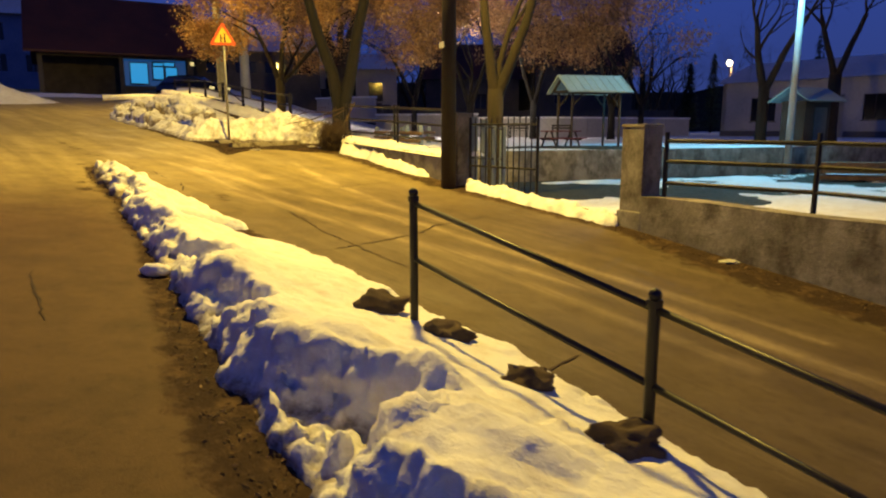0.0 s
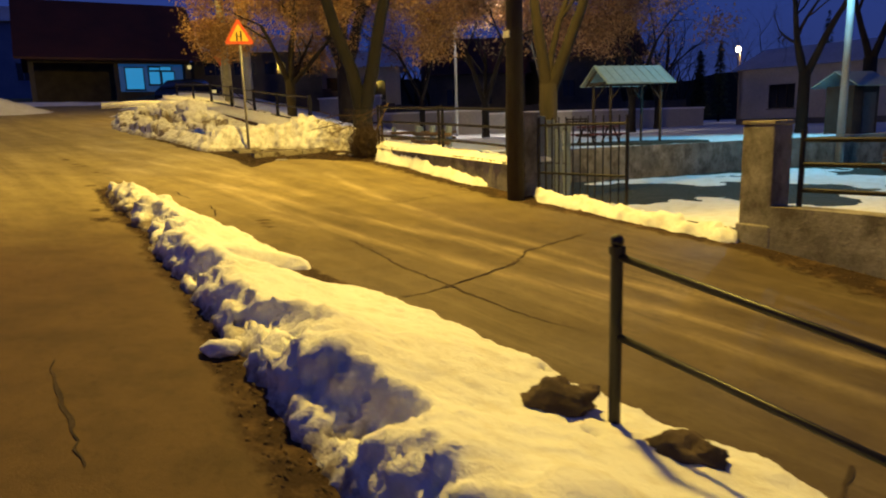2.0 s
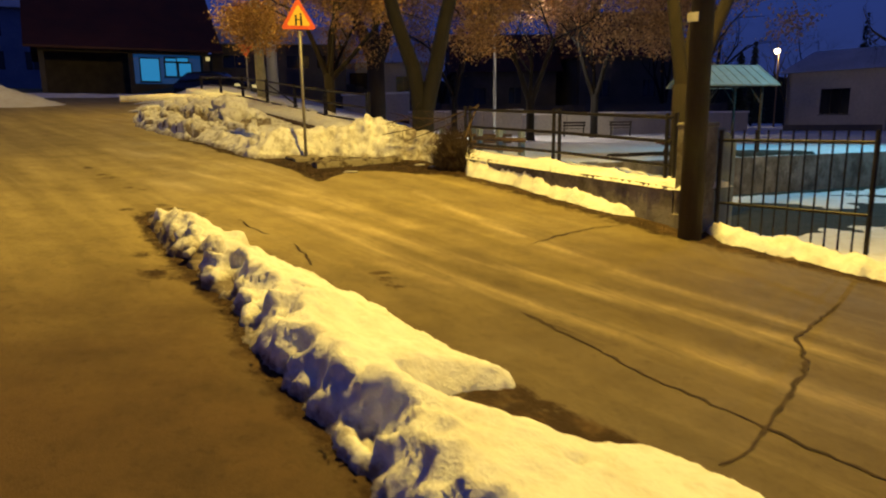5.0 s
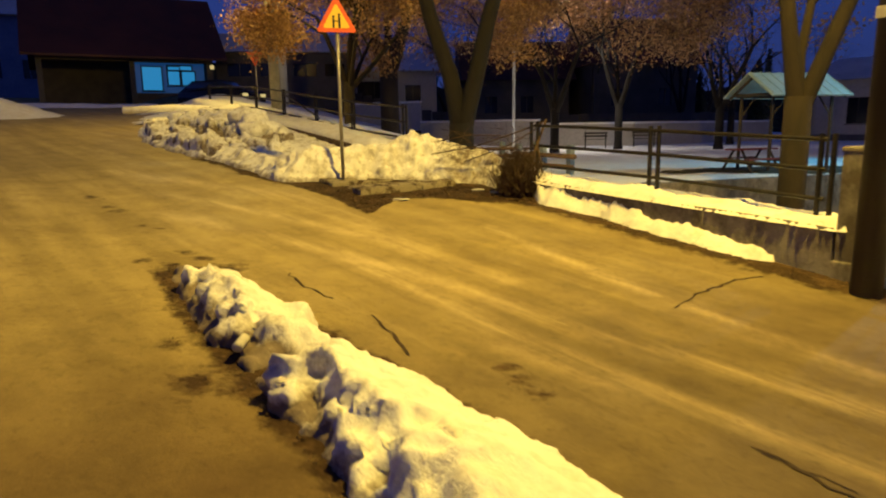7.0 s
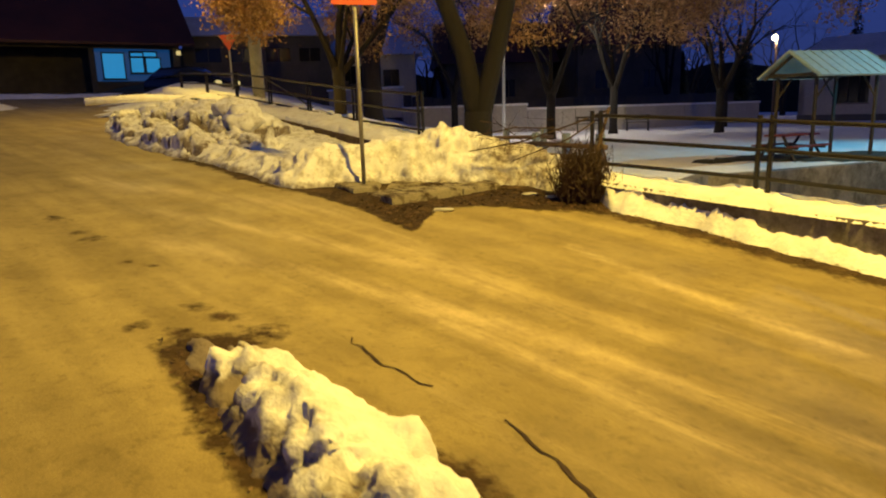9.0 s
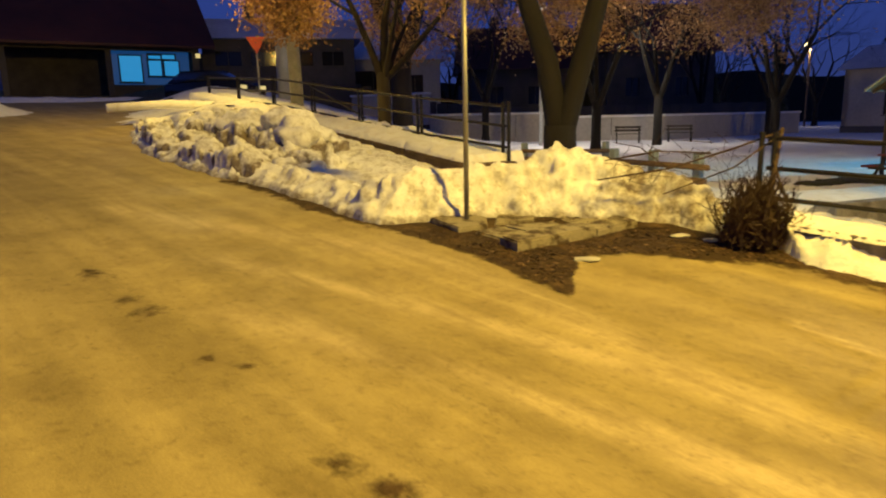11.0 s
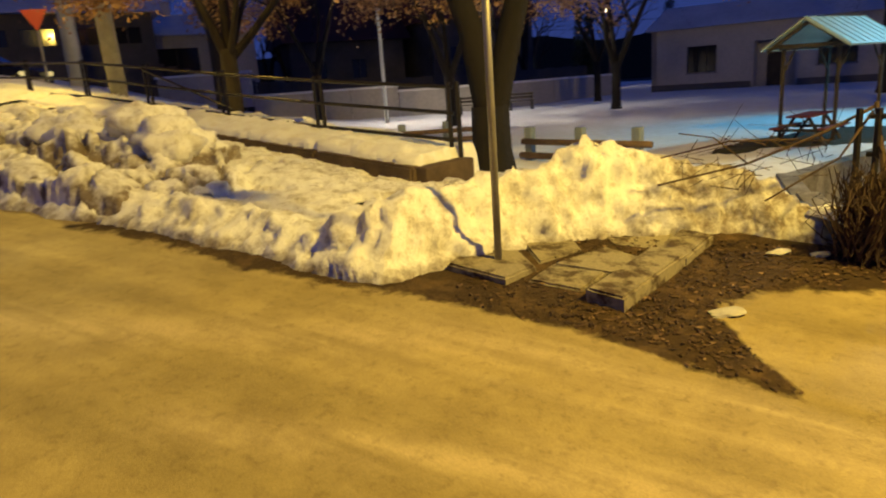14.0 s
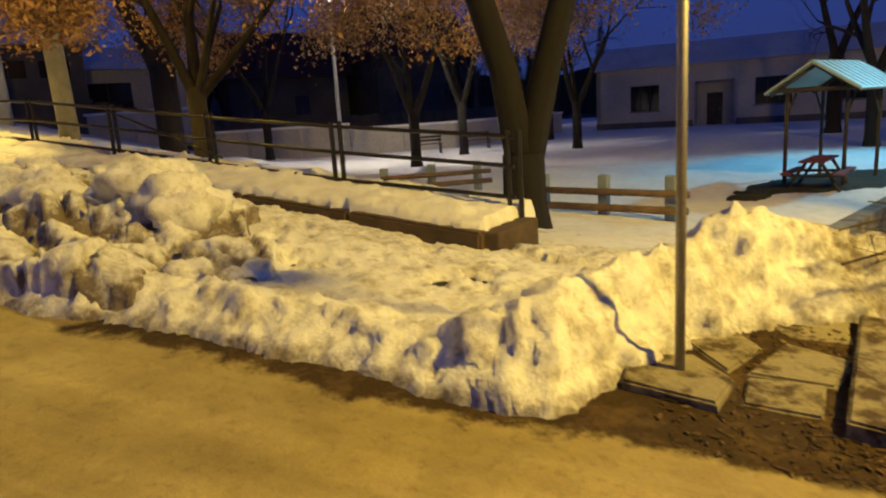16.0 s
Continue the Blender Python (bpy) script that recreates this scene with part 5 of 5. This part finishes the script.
def picnic_table(x, y, z, turn):
    t = thing("picnic_table", "red wooden picnic table with fixed benches", "table", (x, y, z), turn)
    t.scale = (0.8, 0.62, 0.8)
    for k in range(4):
        part("table_board", boxes(((0, -0.27 + 0.18 * k, 0.72), (1.7, 0.16, 0.045)), bevel=0.006), RED_WOOD, t)
    for sgn in (-1, 1):
        part("bench_board", boxes(((0, sgn * 0.72, 0.43), (1.7, 0.26, 0.05)), bevel=0.006), RED_WOOD, t)
    for sx in (-0.6, 0.6):
        bm = bmesh.new()
        for sgn in (-1, 1):
            tube(bm, [(sx, sgn * 0.75, 0.0), (sx, sgn * 0.2, 0.7)], 0.045, 6)
        tube(bm, [(sx, -0.8, 0.38), (sx, 0.8, 0.38)], 0.04, 6)
        part("leg_frame", bm, DARK_WOOD, t)


picnic_table(4.0, 22.75, 0.94, 25)
tagged(heap("bare_patch", GRASS_EARTH, (1.5, 21.4, 8.5, 25.5), 0.12, lambda x, y: 0.02 if math.hypot((x - 4.9) / 2.6, (y - 23.1) / 1.0) + 0.4 * fr(x, y, 1.2, 3) < 1 and side(TERRACE, x, y) < -0.2 else -0.08,
            base=lambda x, y: park_z(x, y) + 0.03, sink=0.08), "trampled bare ground under the shelter", "dirt", kind="stuff")


def kiosk():
    k = thing("kiosk", "small dark hut with a pale gabled roof", "hut", (13.9, 25.9, 0.92), 20)
    part("body", box(bmesh.new(), (0, 0, 0.85), (1.25, 1.1, 1.7), 0, 0.02), DARK_WOOD, k)
    part("door", box(bmesh.new(), (0.15, -0.56, 0.75), (0.6, 0.04, 1.4), 0, 0.01), PLINTH, k)
    for sgn in (-1, 1):
        part("roof_sheet", box(bmesh.new(), (0, sgn * 0.47, 1.93), (1.9, 1.1, 0.05), 0, 0.01, -sgn * 0.5), GREEN_ROOF, k)


kiosk()
stack = thing("timber_stack", "stack of grey timber beams in the yard", "timber", (12.9, 20.6, 0.0), -15)
for i in range(9):
    part("beam", box(bmesh.new(), (0.1 * (i % 3), -0.25 + 0.25 * (i % 3), 0.1 + 0.2 * (i // 3)), (2.4 - 0.2 * (i % 2), 0.16, 0.14), 0.03 * (i % 4), 0.01), WOOD, stack)


# ---- buildings ----
def window(parent, c, w, h, along, out, frame_mat, glass, bars=1, depth=0.12):
    """A window in a wall: frame, panes, sill. along and out are unit vectors in plan."""
    wdw = new("window")
    wdw.parent = parent
    t = math.atan2(along[1], along[0])
    part("pane", box(bmesh.new(), (c[0] - out[0] * 0.04, c[1] - out[1] * 0.04, c[2]), (w, 0.03, h), t), glass, wdw)
    f = bmesh.new()
    for s in (-1, 1):
        box(f, (c[0] + along[0] * s * w / 2, c[1] + along[1] * s * w / 2, c[2]), (0.07, depth, h + 0.07), t)
        box(f, (c[0], c[1], c[2] + s * h / 2), (w, depth, 0.07), t)
    for k in range(bars):
        o = (k + 1) / (bars + 1) - 0.5
        box(f, (c[0] + along[0] * o * w, c[1] + along[1] * o * w, c[2]), (0.05, depth * 0.7, h), t)
    part("frame", f, frame_mat, wdw)
    part("sill", box(bmesh.new(), (c[0] + out[0] * 0.06, c[1] + out[1] * 0.06, c[2] - h / 2 - 0.05), (w + 0.2, 0.18, 0.05), t), frame_mat, wdw)


def wall_with_holes(a, b, z0, z1, thick, holes):
    """A wall from a to b with real rectangular openings (s0, s1, low, high); its outer face lies on the line a-b."""
    a, b = Vector((*a, 0)), Vector((*b, 0))
    d = (b - a).normalized()
    t = math.atan2(d.y, d.x)
    inn = Vector((-d.y, d.x, 0)) * thick / 2
    L = (b - a).length
    made = []

    def block(s0, s1, lo, hi):
        if s1 - s0 > 0.01 and hi - lo > 0.01:
            c = a + d * ((s0 + s1) / 2) + inn
            made.append(bmesh.new())
            box(made[-1], (c.x, c.y, (lo + hi) / 2), (s1 - s0, thick, hi - lo), t)
    s = 0.0
    for s0, s1, lo, hi in sorted(holes):
        block(s, s0, z0, z1)
        block(s0, s1, z0, lo)
        block(s0, s1, hi, z1)
        s = s1
    block(s, L, z0, z1)
    return made


def white_building():
    a, b = Vector((21.5, 52.1)), Vector((35.6, 32.8))
    d = (b - a).normalized()
    out = Vector((-d.y, d.x)) * -1 if Vector((-d.y, d.x)).dot(Vector((-1, -1))) < 0 else Vector((-d.y, d.x))
    h = thing("white_building", "long low whitewashed building with dark windows", "building")
    holes = [(2.32, 4.19, 2.05, 3.72), (6.4, 8.8, 0.95, 3.75), (9.95, 12.0, 2.1, 3.75), (14.5, 16.6, 2.1, 3.75), (18.6, 20.7, 2.1, 3.75)]
    for bm in wall_with_holes(a, b, 0.6, 4.9, 0.35, holes):
        part("wall", bm, PLASTER, h)
    for s0, s1, lo, hi in holes:
        if lo > 1.5:
            c = a + d * ((s0 + s1) / 2) - out * 0.14
            window(h, (c.x, c.y, (lo + hi) / 2), s1 - s0, hi - lo, (d.x, d.y), (out.x, out.y), DARK_WOOD, WINDOW_GLASS, 2)
    t = math.atan2(d.y, d.x)
    c = a + d * 7.6 - out * 1.2
    part("porch_wall", box(bmesh.new(), (c.x, c.y, 2.3), (2.6, 0.2, 2.9), t), PLASTER, h)
    c = a + d * 7.5 - out * 1.05
    door = part("door", box(bmesh.new(), (c.x, c.y, 1.95), (0.95, 0.08, 2.1), t, 0.01), DARK_WOOD, h)
    part("handle", box(bmesh.new(), (c.x + out.x * 0.08 + d.x * 0.35, c.y + out.y * 0.08 + d.y * 0.35, 1.95), (0.12, 0.05, 0.03), t), GREY_STEEL, door)
    for s in (6.36, 8.84):
        c = a + d * s - out * 0.6
        part("reveal", box(bmesh.new(), (c.x, c.y, 2.3), (0.12, 1.15, 2.9), t), PLASTER, h)
    for s0, s1 in ((0, 6.3), (8.9, (b - a).length)):
        c = a + d * (s0 + s1) / 2 + out * 0.03
        part("plinth", box(bmesh.new(), (c.x, c.y, 1.05), (s1 - s0, 0.10, 0.6), t), PLINTH, h)
    e = a - out * 9
    c = (a + e) / 2
    part("wall", box(bmesh.new(), (c.x - d.x * -0.17, c.y - d.y * -0.17, 2.75), (9, 0.34, 4.28), t + math.pi / 2), PLASTER, h)
    bm = bmesh.new()
    L = (b - a).length + 0.8
    m = (a + b) / 2
    pts = []
    for s in (-L / 2, L / 2):
        for o, z in ((0.5, 4.88), (-4.5, 6.6), (-9.5, 4.88)):
            q = m + d * s + out * o
            pts.append(bm.verts.new((q.x, q.y, z)))
    bm.faces.new((pts[0], pts[3], pts[4], pts[1]))
    bm.faces.new((pts[1], pts[4], pts[5], pts[2]))
    bm.faces.new((pts[0], pts[1], pts[2]))
    bm.faces.new((pts[3], pts[5], pts[4]))
    bm.faces.new((pts[0], pts[2], pts[5], pts[3]))
    part("roof", bm, ROOF_SNOW, h, "low snow-covered roof")


white_building()


def barn():
    h = thing("barn", "long dark barn with a red roof and open bays", "barn")
    a, b = Vector((-27.2, 45.9)), Vector((-18.6, 50.6))
    d = (b - a).normalized()
    out = Vector((d.y, -d.x))
    t = math.atan2(d.y, d.x)
    L = (b - a).length
    for s in (0.15, 5.1, L - 0.15):
        c = a + d * s
        part("post", box(bmesh.new(), (c.x, c.y, 5.0), (0.3, 0.3, 3.1), t, 0.02), DARK_WALL, h)
    c = a + d * L / 2
    part("beam", box(bmesh.new(), (c.x, c.y, 6.62), (L, 0.3, 0.3), t), DARK_WOOD, h)
    c2 = c - out * 3.5
    part("back_wall", box(bmesh.new(), (c2.x, c2.y, 5.1), (L, 0.2, 3.2), t), DARK_WOOD, h)
    c3 = a + d * 7.45 - out * 0.9
    part("shop_wall", box(bmesh.new(), (c3.x, c3.y, 4.1), (4.4, 0.2, 1.1), t), DARK_WALL, h)
    part("lit_room", box(bmesh.new(), (c3.x - out.x * 0.3, c3.y - out.y * 0.3, 5.5), (4.2, 0.08, 2.2), t), BLUE_DIM, h, "dim blue-lit shop front")
    for s, w, z, hh in ((6.3, 1.2, 5.55, 1.5), (7.6, 0.75, 5.75, 1.2), (8.5, 0.85, 5.6, 0.9), (8.0, 1.5, 6.25, 0.3)):
        q = a + d * s - out * 0.9
        window(h, (q.x, q.y, z), w, hh, (d.x, d.y), (out.x, out.y), DARK_WOOD, BLUE_GLOW, 0)
    for off0, off1, z0, z1 in ((0.9, -4.5, 6.6, 11.0), (-9.9, -4.5, 6.6, 11.0)):
        bm = bmesh.new()
        q = [a + d * s + out * o for s, o in ((-0.7, off0), (L + 0.9, off0), (L + 0.9, off1), (-0.7, off1))]
        lo = [bm.verts.new((p.x, p.y, z)) for p, z in zip(q, (z0, z0, z1, z1))]
        hi = [bm.verts.new((p.x, p.y, z + 0.15)) for p, z in zip(q, (z0, z0, z1, z1))]
        bm.faces.new(lo)
        bm.faces.new(hi[::-1])
        for k in range(4):
            bm.faces.new((lo[k], hi[k], hi[(k + 1) % 4], lo[(k + 1) % 4]))
        bmesh.ops.recalc_face_normals(bm, faces=bm.faces)
        part("roof", bm, RED_ROOF, h)
    for s in (0.0, L):
        bm = bmesh.new()
        q = [a + d * s + out * o for o in (0.2, -9.2, -4.5)]
        bm.faces.new([bm.verts.new((p.x, p.y, z)) for p, z in zip(q, (6.7, 6.7, 10.9))])
        part("gable", bm, DARK_WOOD, h)
    c = a + d * (L + 0.05) - out * 4.6
    part("side_wall", box(bmesh.new(), (c.x, c.y, 5.0), (0.2, 9.0, 3.4), t), DARK_WALL, h)
    lampq = b + out * 0.35
    part("wall_lamp", box(bmesh.new(), (lampq.x, lampq.y, 6.25), (0.25, 0.2, 0.25), t, 0.04), LAMP_AND_GLINT, h, "small wall lamp")


barn()


def house(name, label, a, b, z0, z1, deep, ridge, wall, roof, wins, glass=None, snow=None):
    a, b = Vector(a), Vector(b)
    d = (b - a).normalized()
    out = Vector((d.y, -d.x))
    t = math.atan2(d.y, d.x)
    L = (b - a).length
    h = thing(name, label, "house")
    holes = [(s - w / 2, s + w / 2, z - hh / 2, z + hh / 2) for s, w, z, hh in wins]
    lows = sorted({round(q[2], 2) for q in holes})
    bm = wall_with_holes(a, b, z0 - 1, z1, 0.3, holes) if len(lows) <= 1 or len({round(q[0], 1) for q in holes}) == len(holes) else None
    if bm is None:
        mid = (lows[0] + lows[-1]) / 2 + 0.5
        bm = wall_with_holes(a, b, z0 - 1, mid, 0.3, [q for q in holes if q[3] <= mid])
        bm += wall_with_holes(a, b, mid, z1, 0.3, [q for q in holes if q[2] >= mid])
    for piece in bm:
        part("wall", piece, wall, h)
    for s, w, z, hh in wins:
        c = a + d * s - out * 0.12
        window(h, (c.x, c.y, z), w, hh, (d.x, d.y), (out.x, out.y), wall if wall is not PLASTER else DARK_WOOD, glass or WINDOW_GLASS, 1)
    for s in (0.15, L - 0.15):
        c = a + d * s - out * (deep / 2 + 0.3)
        part("side_wall", box(bmesh.new(), (c.x, c.y, (z0 + z1) / 2 - 0.5), (0.3, deep - 0.6, z1 - z0 + 1), t), wall, h)
    c = a + d * L / 2 - out * deep
    part("back_wall", box(bmesh.new(), (c.x, c.y, (z0 + z1) / 2 - 0.5), (L, 0.3, z1 - z0 + 1), t), wall, h)
    bm = bmesh.new()
    v = []
    for s in (-0.5, L + 0.5):
        for o, z in ((0.6, z1 - 0.05), (-deep / 2, ridge), (-deep - 0.6, z1 - 0.05)):
            q = a + d * s + out * o
            v.append(bm.verts.new((q.x, q.y, z)))
    for f in ((0, 3, 4, 1), (1, 4, 5, 2), (0, 1, 2), (3, 5, 4), (0, 2, 5, 3)):
        bm.faces.new([v[k] for k in f])
    bmesh.ops.recalc_face_normals(bm, faces=bm.faces)
    part("roof", bm, snow or roof, h)
    c = a + d * L * 0.3 - out * deep * 0.5
    part("chimney", box(bmesh.new(), (c.x, c.y, ridge + 0.2), (0.6, 0.6, 1.2), t, 0.02), wall, h)


house("roadside_house", "dim low house with large windows under a snowy roof", (-18.6, 51.6), (-9.6, 53.2), 3.2, 7.4, 7, 9.0, DARK_WALL, ROOF_SNOW,
      [(1.5, 1.6, 6.2, 0.9), (3.6, 1.6, 6.2, 0.9), (5.8, 1.6, 6.2, 0.9), (7.8, 1.4, 6.2, 0.9)])
house("blue_house", "pale two-storey house, dark blue in the dusk", (-47, 60.5), (-33.5, 66.5), 5.5, 12.0, 9, 14.0, BLUE_WALL, ROOF_SNOW,
      [(1.5 + 2.6 * k, 1.1, z, 1.6) for z in (7.6, 10.4) for k in range(5)])
house("grey_house", "grey house with wide dark windows behind the park wall", (-11.0, 58.5), (-4.0, 59.2), 2.4, 6.6, 7, 8.2, PLASTER, ROOF_SNOW,
      [(2.2, 2.6, 4.7, 2.2), (5.2, 1.2, 4.7, 1.6)])
house("dark_house", "dark gabled house beyond the park trees", (-1.5, 62), (7.0, 62.5), 1.0, 6.0, 8, 9.5, DARK_WALL, RED_ROOF, [(2, 1.1, 4.0, 1.4), (5, 1.1, 4.0, 1.4)])
house("dark_house", "tall dark house beyond the park trees", (8.5, 60), (17.0, 61.0), 1.0, 7.0, 8, 11.0, DARK_WALL, RED_ROOF, [(2, 1.1, 4.4, 1.4), (6, 1.1, 4.4, 1.4)])


def back_wall():
    w = thing("wall_back", "long pale concrete wall behind the park, capped with snow", "wall", kind="structure")
    pts = [(-13.0, 55.0), (-5.0, 50.5), (2.5, 48.3), (8.0, 47.0), (19.5, 53.5)]
    for (ax, ay), (bx, by) in zip(pts, pts[1:]):
        L, t = math.hypot(bx - ax, by - ay), math.atan2(by - ay, bx - ax)
        z = (park_z(ax, ay) + park_z(bx, by)) / 2
        n = max(2, int(L / 2.4))
        for k in range(n):
            s = (k + 0.5) / n
            part("panel", box(bmesh.new(), (ax + (bx - ax) * s, ay + (by - ay) * s, z + 0.4), (L / n - 0.03, 0.18, 1.8), t, 0.01), PLASTER, w)
        part("snow_cap", box(bmesh.new(), ((ax + bx) / 2, (ay + by) / 2, z + 1.36), (L + 0.05, 0.34, 0.13), t, 0.04), SNOW, w)


back_wall()


def dark_fence():
    w = thing("board_fence", "dark board fence between the houses", "fence")
    for k in range(44):
        x = -13 + 0.75 * k
        y = 57.2 + 0.5 * math.sin(k * 0.3)
        part("board", box(bmesh.new(), (x, y, park_z(x, y) + 1.0), (0.72, 0.05, 2.2 + 0.05 * math.sin(k * 3.1)), 0.02), DARK_WALL, w)


dark_fence()


def car():
    c = thing("car", "black hatchback parked beside the snowy verge", "car", (-14.4, 39.2, road_z(-14.4, 39.2) - 0.02), 155)
    prof = [(-2.0, 0.35), (-2.05, 0.75), (-1.95, 0.92), (-1.0, 1.02), (2.0, 0.98), (2.05, 0.5), (1.95, 0.33)]
    top = [(-1.05, 1.0), (-0.35, 1.45), (1.3, 1.47), (1.95, 0.99)]

    def extrude(pr, w0, w1):
        bm = bmesh.new()
        s = [[bm.verts.new((x, sg * (w0 if z < 1.05 else w1), z)) for x, z in pr] for sg in (-1, 1)]
        bm.faces.new(s[0])
        bm.faces.new(s[1][::-1])
        for k in range(len(pr)):
            bm.faces.new((s[0][k], s[1][k], s[1][(k + 1) % len(pr)], s[0][(k + 1) % len(pr)]))
        bmesh.ops.recalc_face_normals(bm, faces=bm.faces)
        bmesh.ops.bevel(bm, geom=list(bm.edges), offset=0.05, segments=2, affect="EDGES")
        return bm
    part("body", extrude(prof, 0.85, 0.85), CARPAINT, c, smooth_faces=True)
    part("cabin", extrude(top, 0.80, 0.62), WINDOW_GLASS, c, smooth_faces=True)
    part("roof_panel", box(bmesh.new(), (0.5, 0, 1.47), (1.6, 1.2, 0.05), 0, 0.02), CARPAINT, c)
    for sy in (-0.62, 0.62):
        # emission stands in for street light reflected by the headlights
        part("headlight", box(bmesh.new(), (-2.0, sy, 0.74), (0.12, 0.36, 0.16), 0, 0.04), LAMP_AND_GLINT, c, "headlight catching the street light")
    part("number_plate", box(bmesh.new(), (-2.07, 0, 0.5), (0.02, 0.5, 0.11)), LITTER, c)
    for x in (-1.3, 1.3):
        for sy in (-0.82, 0.82):
            w = part("wheel", tubes(([(x, sy - 0.1, 0.32), (x, sy + 0.1, 0.32)], 0.32), n=18), RUBBER, c)
            part("rim", tubes(([(x, sy - 0.11, 0.32), (x, sy + 0.11, 0.32)], 0.19), n=12), GREY_STEEL, w)


car()

# snow heaps by the far side of the road
tagged(heap("far_snow_heap", SNOW, (-27, 27, -14, 36), 0.3, lambda x, y: 1.15 * math.exp(-(((x + 21.6) / 2.2) ** 2 + ((y - 31.6) / 1.8) ** 2)) - 0.12 + 0.1 * fr(x, y, 0.9, 5)),
       "ploughed snow heap by the far road side", "snow heap", kind="stuff")
tagged(heap("far_snow_strip", SNOW, (-30, 39, -16, 47), 0.4, lambda x, y: 0.28 * math.exp(-((y - 42.5 - 0.45 * (x + 22)) / 1.0) ** 2) - 0.08 + 0.06 * fr(x, y, 0.9, 6)),
       "line of old snow before the barn", "snow", kind="stuff")

tagged(finish("fallen_log", tubes(([(-13.9, 27.7, 2.85), (-12.6, 28.6, 2.95), (-11.2, 29.0, 2.9)], [0.12, 0.12, 0.10]), n=10), SNOW, True), "snow-covered log lying on the verge", "log")

for i in range(26):
    rnd = random.Random(100 + i)
    x = rnd.uniform(-10.6, -7.4)
    y = 19.3 + (-(x + 7.4)) * 1.15 + rnd.uniform(0.2, 2.2)
    r = rnd.uniform(0.08, 0.27)
    tagged(finish("snow_chunk", lump(bmesh.new(), (x, y, ground_z(x, y) + max(plough_h(x, y), corner_h(x, y), 0.1) + r * 0.35), (r * 1.3, r, r), i, 0.45, 3, 0.8, 1.3), DIRTY_SNOW, True),
           "dirty grey chunk of ploughed snow", "snow chunk", "chunks of ploughed snow")


# ---- dark wooded hills far behind ----
def hills():
    bm = bmesh.new()
    prev = None
    for k in range(121):
        a = math.radians(-20 + 220 * k / 120)
        x, y = 190 * math.cos(a), 190 * math.sin(a)
        h = 11 + 12 * smooth(-20, 120, -x) + 3 * noise.noise(Vector((k * 0.35, 0, 0))) + 1.2 * noise.noise(Vector((k * 1.7, 3, 0)))
        q = [bm.verts.new((x, y, -5)), bm.verts.new((x, y, h)), bm.verts.new((x * 1.6, y * 1.6, h * 0.9))]
        if prev:
            bm.faces.new((prev[0], q[0], q[1], prev[1]))
            bm.faces.new((prev[1], q[1], q[2], prev[2]))
        prev = q
    tagged(finish("backdrop", bm, GRASS_EARTH), "dark wooded hills behind the village", "hills", kind="structure")


hills()
